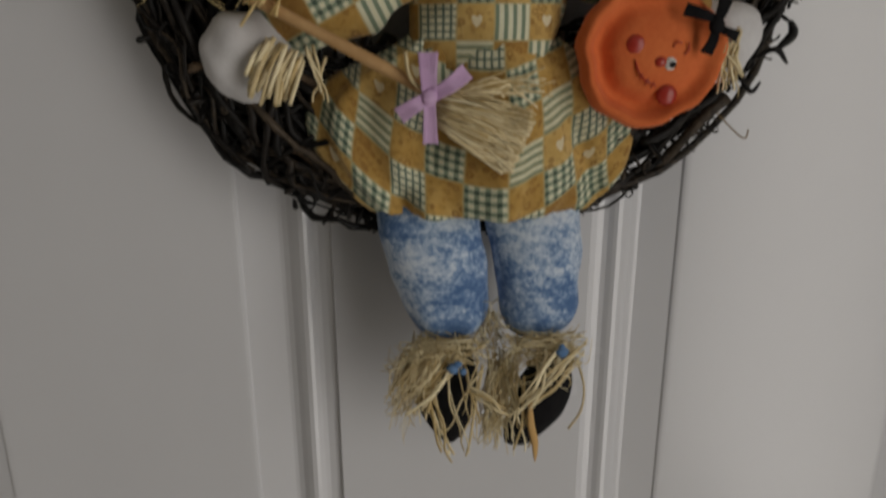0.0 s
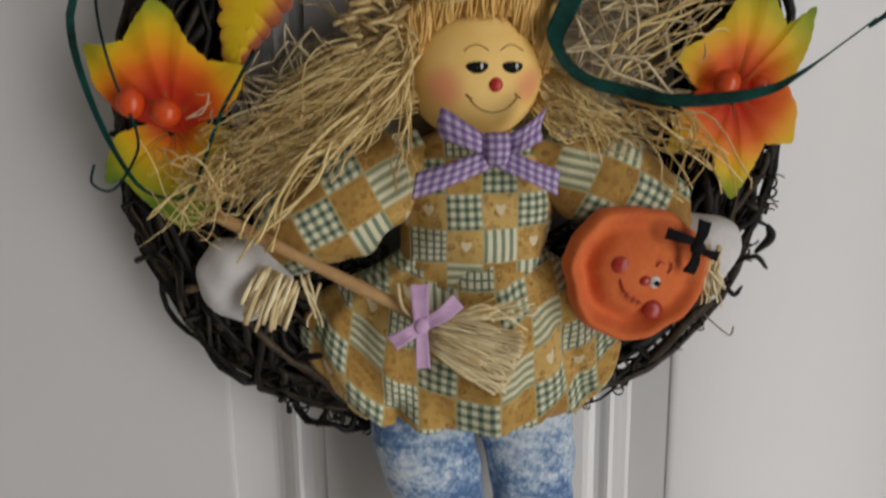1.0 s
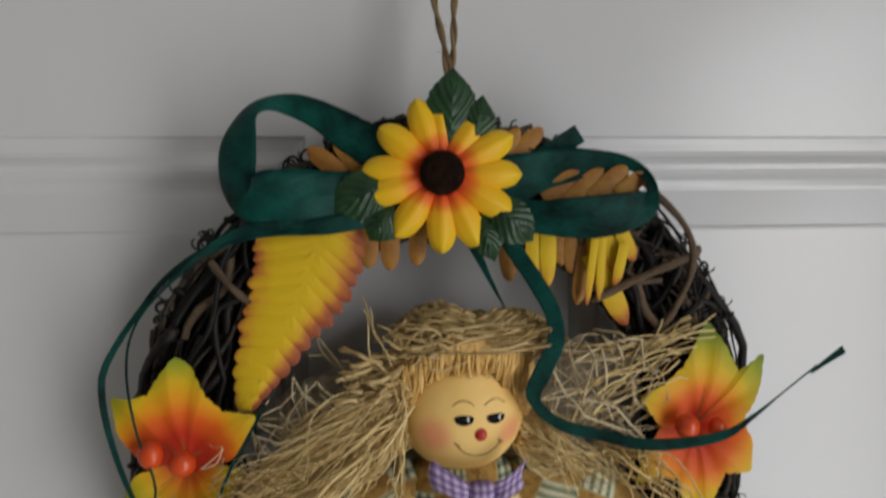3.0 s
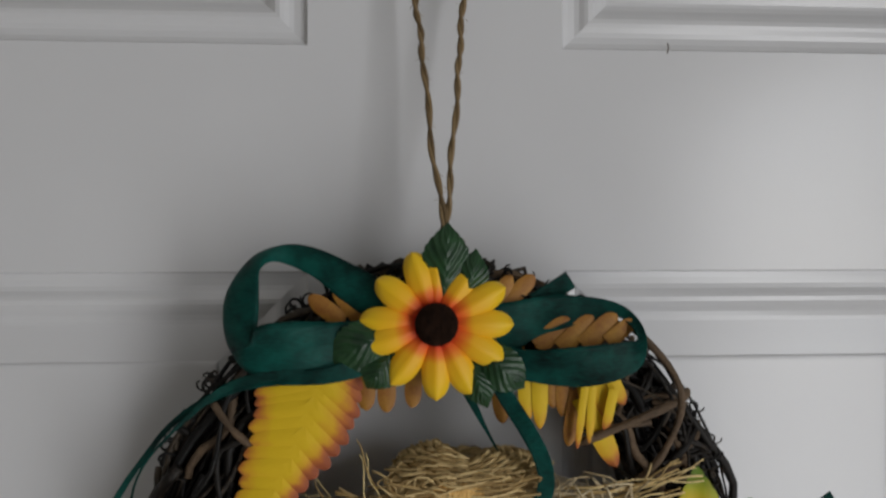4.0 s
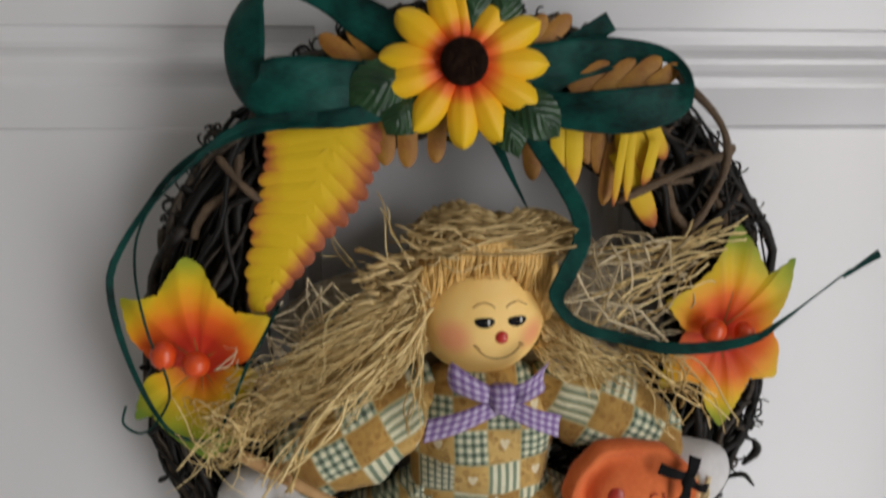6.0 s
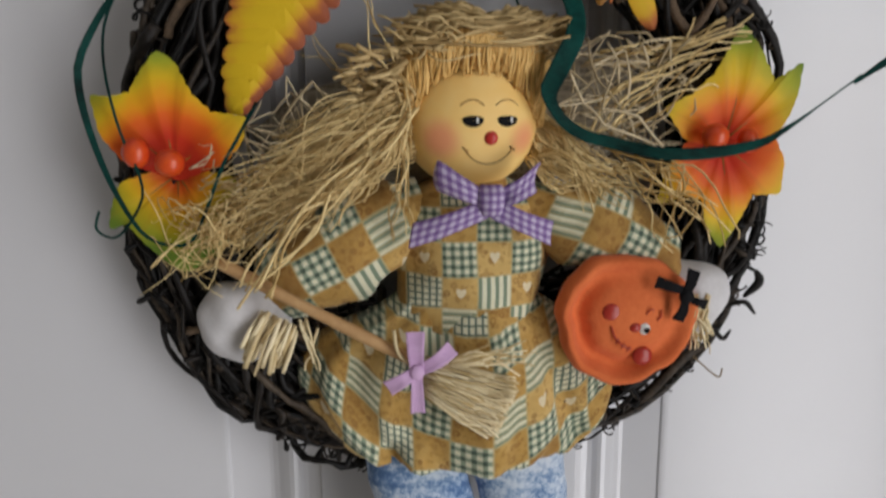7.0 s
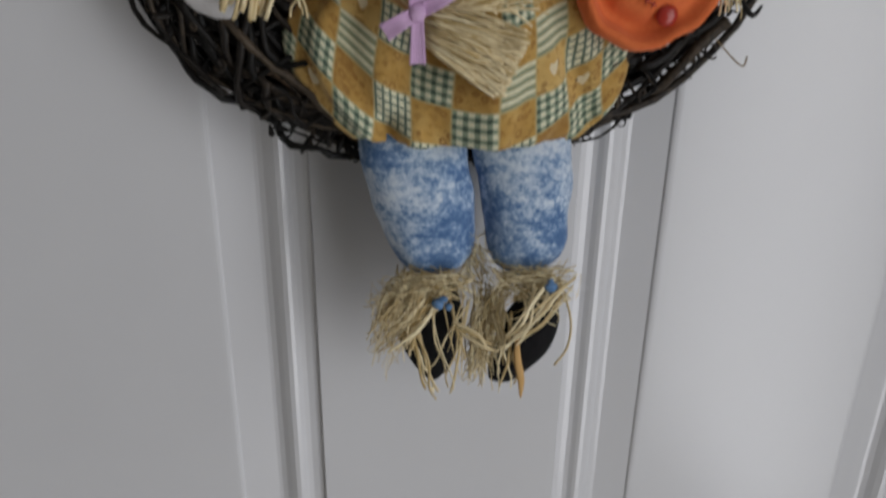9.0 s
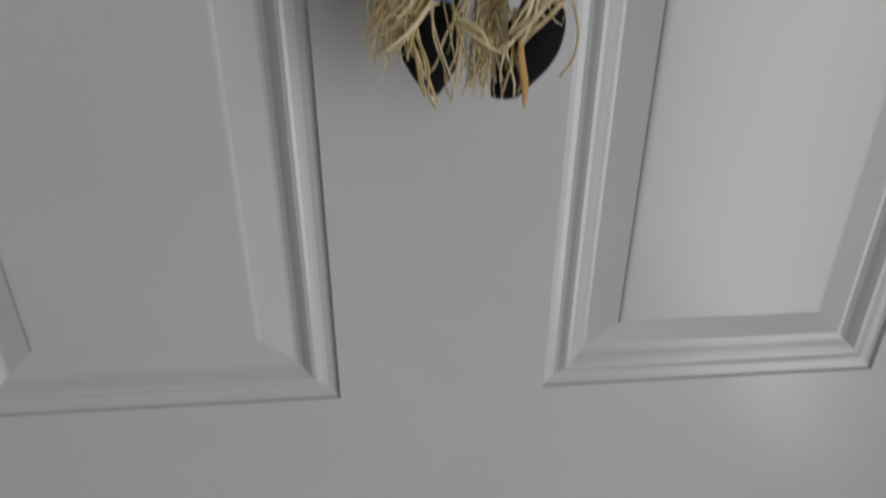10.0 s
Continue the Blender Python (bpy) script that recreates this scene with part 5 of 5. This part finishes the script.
def ankle_cuff(g):
    u = rnd.uniform
    strands(g, 230, lambda: (u(-27, -6), u(-60, -44), u(1268, 1281)), lambda: (u(-41, -19), u(-66, -44), u(1238, 1274)), lambda: (u(-36, -16), u(-68, -50), u(1258, 1278)), (0.16, 0.4), 0, flat=0.4, wave=3)
    strips(g, 14, lambda: (u(-22, -2), u(-60, -56), u(1266, 1279)), lambda: (u(-38, -20), u(-66, -58), u(1238, 1262)), (0.5, 1.1))
    strips(g, 9, lambda: (u(-14, 5), u(-62, -58), u(1266, 1274)), lambda: (u(-19, 5), u(-66, -61), u(1221, 1246)), (0.4, 1.0))
    strips(g, 5, lambda: (u(-26, -18), u(-62, -58), u(1250, 1262)), lambda: (u(-24, -4), u(-66, -62), u(1220, 1232)), (0.5, 1.1), -3)
    strips(g, 3, lambda: (u(-4, 2), -66, u(1255, 1262)), lambda: (u(14, 20), -68, u(1246, 1252)), (0.8, 1.3), -3)
    strands(g, 60, lambda: (u(-27, 7), u(-60, -50), u(1272, 1284)), lambda: (u(-32, 9), u(-64, -52), u(1266, 1282)), lambda: (u(-28, 8), u(-66, -54), u(1268, 1283)), (0.2, 0.5), 0, flat=0.4, wave=3.5)
    strands(g, 4, lambda: (u(-32, -26), -56, u(1246, 1256)), lambda: (u(-36, -30), -56, u(1226, 1236)), None, (0.14, 0.22), 0, wave=2)


def second_ankle_cuff(g):
    u = rnd.uniform
    strands(g, 120, lambda: (u(8, 24), u(-58, -46), u(1258, 1274)), lambda: (u(3, 20), u(-64, -46), u(1222, 1250)), lambda: (u(6, 20), u(-64, -50), u(1244, 1262)), (0.18, 0.5), 0, flat=0.35, wave=2.5)
    strips(g, 7, lambda: (u(14, 24), u(-64, -60), u(1258, 1268)), lambda: (u(17, 29), u(-66, -62), u(1221, 1240)), (0.4, 0.9))
    strips(g, 11, lambda: (u(32, 53), u(-66, -60), u(1268, 1281)), lambda: (u(12, 30), u(-70, -64), u(1246, 1262)), (0.4, 1.3))
    strips(g, 5, lambda: (u(28, 44), u(-64, -60), u(1268, 1276)), lambda: (u(34, 48), u(-68, -62), u(1256, 1266)), (0.3, 0.7))
    strands(g, 75, lambda: (u(14, 51), u(-60, -48), u(1271, 1284)), lambda: (u(12, 54), u(-64, -46), u(1264, 1284)), lambda: (u(14, 52), u(-66, -50), u(1266, 1285)), (0.2, 0.5), 0, flat=0.4, wave=3.5)
    strands(g, 30, lambda: (u(2, 12), u(-46, -36), u(1278, 1294)), lambda: (u(4, 16), u(-50, -38), u(1262, 1298)), lambda: (u(0, 18), u(-52, -38), u(1270, 1294)), (0.2, 0.4), 0, wave=10)
    g.tube(curve([(51, -50, 1266), (54.5, -52, 1252), (53, -54, 1240), (47, -56, 1232)], 14), 0.6, 5, 0, 0.4)
    g.tube(curve([(25.5, -68, 1258), (26, -71, 1244), (28.5, -69, 1233), (29.5, -66, 1221)], 14), lambda f: 0.3 + 1.5 * math.sin(math.pi * f) ** 0.8, 6, 1, 0.25)


straw_thing("raffia_hair", "wavy tan raffia hair swept out in a thick hank", "hair", [M_HAIR, M_NET], (-20, -45, 1490), near_hank)
straw_thing("raffia_hair", "loose tangle of pale raffia hair over the wreath", "hair", [M_HAIR, M_NET], (32, -45, 1490), far_tangle)
straw_thing("raffia_hair", "fine stray wisps of pale raffia hair", "hair", [M_HAIR, M_NET], (-20, -50, 1490), stray_wisps)
straw_thing("yarn_fringe", "golden looped yarn fringe under the hat", "hair", M_FRINGE, (6, -60, 1512), yarn_fringe)
straw_thing("straw_cuff", "pale cut straw tied at the doll's wrist", "straw", M_STRAW, (-72, -62, 1416), hand_cuff)
straw_thing("straw_cuff", "short straw tuft behind the pumpkin", "straw", M_STRAW, (103, -60, 1412), hidden_cuff)
straw_thing("straw_cuff", "ragged straw hanging over the black shoe", "straw", M_STRAW, (-11, -50, 1280), ankle_cuff)
straw_thing("straw_cuff", "ragged straw with one long orange-tan strip over the shoe", "straw", [M_STRAW, M_STRIP], (32, -50, 1278), second_ankle_cuff)


def build_hat():
    base = (12, -38, 1512)
    hat = thing("straw_hat", base, "ragged woven straw hat with a wide netted brim", "hat")
    u = rnd.uniform

    def shell(a, t, out=0.0):
        sag = 1.8 * math.sin(2.3 * t + 0.6) + 1.2 * math.sin(5 * t)
        return Vector((13 + (10 + out + 26 * math.cos(a)) * math.cos(t), -39 + (6 + out + 17 * math.cos(a)) * math.sin(t), 1521 + (13 + out) * math.sin(a) + sag - 2.5 * math.cos(t - 0.5) * math.sin(a)))

    g = Geo()
    g.grid([[shell(i / 15 * math.pi / 2, 2 * math.pi * k / 40) for k in range(40)] for i in range(16)], wrap=True, caps=True)
    crown = g.make("crown", M_HAT, hat, origin=base)
    for j in range(9):
        g = Geo()
        a = 0.04 + j / 8 * 1.36
        for ply in range(2):
            line = []
            for k in range(121):
                t = 2 * math.pi * k / 120
                w = 17 * t * (1 - 0.06 * j) + ply * math.pi + j * 1.3
                line.append(shell(a + 0.045 * math.sin(w), t, 0.9 + 0.9 * math.cos(w) + 0.5 * noise.noise(Vector((k * 0.4, j * 3.0, ply)))))
            g.tube(line, lambda f: 1.25 + 0.35 * math.sin(90 * f + j), 5, 0, 0.7)
        g.make("plait", M_HAT, crown, origin=base)
    g = Geo()
    rows = []
    for i in range(15):
        f = 0.25 + 0.75 * i / 14
        rows.append([Vector((3 + f * (89 + 2.5 * math.sin(5 * t) + 1.5 * math.sin(11 * t)) * math.cos(t), -33 + 3 * f * f + 1.5 * f * math.sin(7 * t), 1489 + f * (32 + 1.5 * math.sin(8 * t)) * math.sin(t) + 8.5 * f * math.cos(t))) for t in [2 * math.pi * k / 90 for k in range(90)]])
    g.grid(rows + [[p + Vector((0, 0.7, 0)) for p in row] for row in reversed(rows)], wrap=True)
    brim = g.make("brim", M_BRIM, hat, "greyed straw netting", origin=base)
    g = Geo()
    for _ in range(46):
        p = Vector((u(-42, -18), u(-62, -46), u(1497, 1519)))
        a = u(2.3, 3.9)
        q = p + Vector((math.cos(a), u(-0.3, 0.3), 0.7 * math.sin(a))) * u(5, 13)
        g.tube(curve([p, p.lerp(q, 0.5) + Vector((u(-1, 1), -1.2, u(-1, 1))), q], 7), u(0.5, 1.15), 6, 0, rnd.choice((0.4, 0.7)))
    strands(g, 110, lambda: (u(-24, 46), u(-63, -44), u(1518, 1530)), lambda: (u(-34, 50), u(-64, -44), u(1516, 1533)), lambda: (u(-26, 46), u(-66, -56), u(1518, 1530)), (0.4, 0.9), 0, wave=7)
    strands(g, 60, lambda: (u(-26, -14), u(-62, -46), u(1498, 1520)), lambda: (u(-50, -24), u(-60, -44), u(1488, 1516)), None, (0.3, 0.8), 0, wave=6)
    tagged(g.make("brim_straw", M_HAT, brim, "frayed straw ends", origin=base), kind="stuff")


build_hat()


def build_gingham_bow():
    k = Vector((11, -70, 1460))
    bow = thing("gingham_bow", k, "purple and white gingham ribbon bow at the neck", "bow")
    for a, b in (([(9, -70, 1464), (0, -74, 1470), (-9, -72, 1476), (-10, -68, 1475)], [(9, -70, 1457), (1, -74, 1460), (-8, -72, 1463.5), (-10, -68, 1464)]),
                 ([(13, -70, 1464), (22, -74, 1469), (30, -72, 1475), (31, -68, 1474)], [(13, -70, 1457), (20, -74, 1459), (28, -72, 1462.5), (30, -68, 1463)])):
        g = Geo()
        g.ribbon(a, b, thick=0.6, bulge=1.5, uscale=0.25, vscale=3.2, n=30)
        g.make("loop", M_GINGHAM, bow, origin=k)
    for a, b in (([(9, -71, 1461), (-5, -73, 1456), (-20, -70, 1451.5)], [(10, -71, 1453), (-8, -73, 1446), (-22, -70, 1441)]),
                 ([(12, -71, 1462), (24, -73, 1456), (37, -69, 1451)], [(11, -71, 1453), (24, -73, 1447), (36, -69, 1441)])):
        g = Geo()
        g.ribbon(a, b, thick=0.6, bulge=0.8, uscale=0.25, vscale=3.2, n=30)
        g.make("tail", M_GINGHAM, bow, origin=k)
    g = Geo()
    g.blob([(11, -72, 1466.5, 4.5, 2.5), (11, -73, 1463, 5.6, 4), (11.2, -73, 1458, 5.0, 3.6), (11.4, -72, 1454, 3.4, 2)], uv=lambda q: (q.x * 0.32, q.z * 0.32))
    g.make("knot", M_GINGHAM, bow, origin=k)


build_gingham_bow()


def build_pumpkin():
    c = Vector((71.5, -60, 1406.5))
    pumpkin = thing("pumpkin_ornament", c, "orange felt pumpkin face with a rolled rim", "ornament")
    g = Geo()
    rows = []
    lean = radians(33)
    for i in range(20):
        f = 1.0 - 0.98 * i / 19
        row = []
        for k in range(56):
            t = 2 * math.pi * k / 56
            wob = 1 + 0.035 * math.sin(3 * t + 1) + 0.02 * math.sin(7 * t) + 0.012 * math.sin(13 * t)
            side = 0.5 - 0.5 * math.cos(t - radians(215) + math.pi)
            rim = math.exp(-(((f - 0.9) / 0.1) ** 2))
            bowl = math.exp(-(((f - 0.70) / 0.13) ** 2)) * (0.25 + 0.75 * side)
            y = -3 - 4.5 * rim * (0.08 + 1.0 * side) + 5.5 * bowl - 4.0 * math.exp(-((f / 0.55) ** 2)) + 3 * max(0, f - 0.95) * 20
            row.append(c + Vector((30.8 * f * wob * math.cos(t), y, 28.6 * f * wob * math.sin(t))))
        rows.append(row)
    rows.insert(0, [p + Vector((0, 5, 0)) for p in rows[0]])
    rows.insert(0, [c + (p - c) * 0.7 + Vector((0, 8, 0)) for p in rows[0]])
    g.grid(rows, wrap=True, caps=True)
    g.make("face", M_ORANGE, pumpkin, origin=c)
    for x, z in ((64, 1410.8), (78, 1391)):
        g = Geo()
        g.ball((x, -65.0, z), (4.4, 1.9, 4.2))
        g.make("cheek", M_ROSY, pumpkin, "shiny dark red cheek", origin=(x, -66, z))
    g = Geo()
    g.ball((73.8, -66.5, 1404.3), (2.6, 1.6, 2.2))
    g.make("nose", M_ROSY, pumpkin, origin=(73, -66, 1404))
    g = Geo()
    g.ball((78, -66.5, 1403.5), (2.5, 1.2, 2.6))
    eye = g.make("eye", M_EYEWHITE, pumpkin, origin=(78, -66, 1403))
    g = Geo()
    g.ball((78.6, -68, 1403.2), (1.3, 0.8, 1.3))
    g.make("pupil", M_BLACK, eye, "black pupil", origin=(78, -66, 1403))
    g = Geo()
    g.tube(curve([(63.5, -66.4, 1405), (65, -67, 1400.5), (68, -67.4, 1397), (72.5, -67, 1394.8)], 14), 0.4, 5)
    for x, z in ((66, 1399), (68.5, 1396.8), (71, 1395.3)):
        g.tube([(x - 0.8, -67.6, z - 1.2), (x + 0.6, -67.8, z + 1.0)], 0.35, 4)
    g.tube(curve([(78.5, -66.5, 1410), (80, -67, 1412), (82, -66.5, 1411.5)], 8), 0.35, 5)
    g.tube(curve([(83.5, -66, 1407), (85.2, -66, 1409), (85, -66, 1411.5)], 8), 0.35, 5)
    g.make("stitching", M_ROSY, pumpkin, origin=c)
    k = Vector((94.5, -68, 1418))
    bow = thing("felt_bow", k, "small black felt bow on the pumpkin", "bow")
    for a, b, w in (((1, 2), (-13, 6.5), 4.2), ((-1, 0), (3, 11), 4.6), ((0, -1), (-3, -10.5), 4.2), ((1, -1), (9, -4), 3.6)):
        g = Geo()
        p, q = k + Vector((a[0], 0, a[1])), k + Vector((b[0], 0, b[1]))
        g.band([p, (p + q) / 2 + Vector((0, -2, 0)), q], lambda f: w * (0.7 + 0.5 * f), thick=1.0)
        g.make("lobe", M_FELT, bow, origin=k)
    g = Geo()
    g.ball(k + Vector((0, -1, 0)), (3.2, 2.2, 3.4))
    g.make("knot", M_FELT, bow, origin=k)


build_pumpkin()


def build_broom():
    broom = thing("toy_broom", (-20, -72, 1394), "toy broom with a wooden stick and straw bristles", "broom")
    g = Geo()
    g.tube(curve([(-99, -62, 1435.5), (-60, -68, 1415), (-20, -72, 1394)], 30), lambda f: 2.5 + 0.2 * math.sin(11 * f), 12)
    g.make("stick", M_WOOD, broom, origin=(-20, -72, 1394))
    g = Geo()
    u = rnd.uniform
    for _ in range(420):
        f = rnd.random()
        a = Vector((-15 + u(-3, 2), -72 + u(-3, 3), lerp(1394, 1381, f) + u(-2, 2)))
        b = Vector((lerp(22, 13, f) + u(-4, 1.5), -72 + u(-7, 3), lerp(1385, 1363, f) + u(-2, 2)))
        m = a.lerp(b, 0.5) + Vector((u(-2, 2), -3 + u(-2, 1), lerp(1.5, -1.5, f) + u(-1.5, 1.5)))
        w = a.lerp(b, 0.8) + Vector((u(-1.5, 1.5), u(-3, 1), u(-1.5, 1.5)))
        g.tube(curve([a, m, w, b], 10), u(0.2, 0.6), 4, 0, rnd.choice((0.4, 1.0)))
    for _ in range(18):
        a = Vector((-12 + u(-2, 6), -74, 1393 + u(-2, 2)))
        g.tube(curve([a, a + Vector((u(10, 24), -2, u(0, 8))), a + Vector((u(20, 44), -1, u(-6, 10)))], 9), u(0.25, 0.45), 4)
    g.tube(curve([(-22, -76, 1394), (-27, -77, 1400), (-28.5, -76, 1409)], 8), 0.9, 5)
    g.make("bristles", M_STRAW, broom, origin=(-17, -72, 1392))
    k = Vector((-19.5, -78, 1392))
    bow = thing("satin_bow", k, "small pink satin ribbon bow tied on the broom", "bow")
    for pts, w in (([(0, 0, 0), (-0.5, -3, 9), (-0.5, -1, 17)], 7.6), ([(0, 0, 0), (8, -3, 5), (14.5, -1, 10)], 6.8), ([(0, 0, 0), (0, -1.5, -9), (0.2, 0, -18)], 6.0), ([(0, 0, 0), (-6, -2, -3), (-12, 0, -7)], 6.6)):
        g = Geo()
        g.band([k + Vector(p) for p in pts], lambda f: w * (0.72 + 0.3 * f), thick=0.6, bulge=0.8)
        g.make("loop" if pts[-1][2] > 0 else "tail", M_PINK, bow, origin=k)
    g = Geo()
    g.ball(k + Vector((0, -1.0, 0)), (3.0, 1.5, 3.4))
    g.make("knot", M_PINK, bow, origin=k)


build_broom()

for ob in list(bpy.data.objects):
    if "base" in ob:
        del ob["base"]
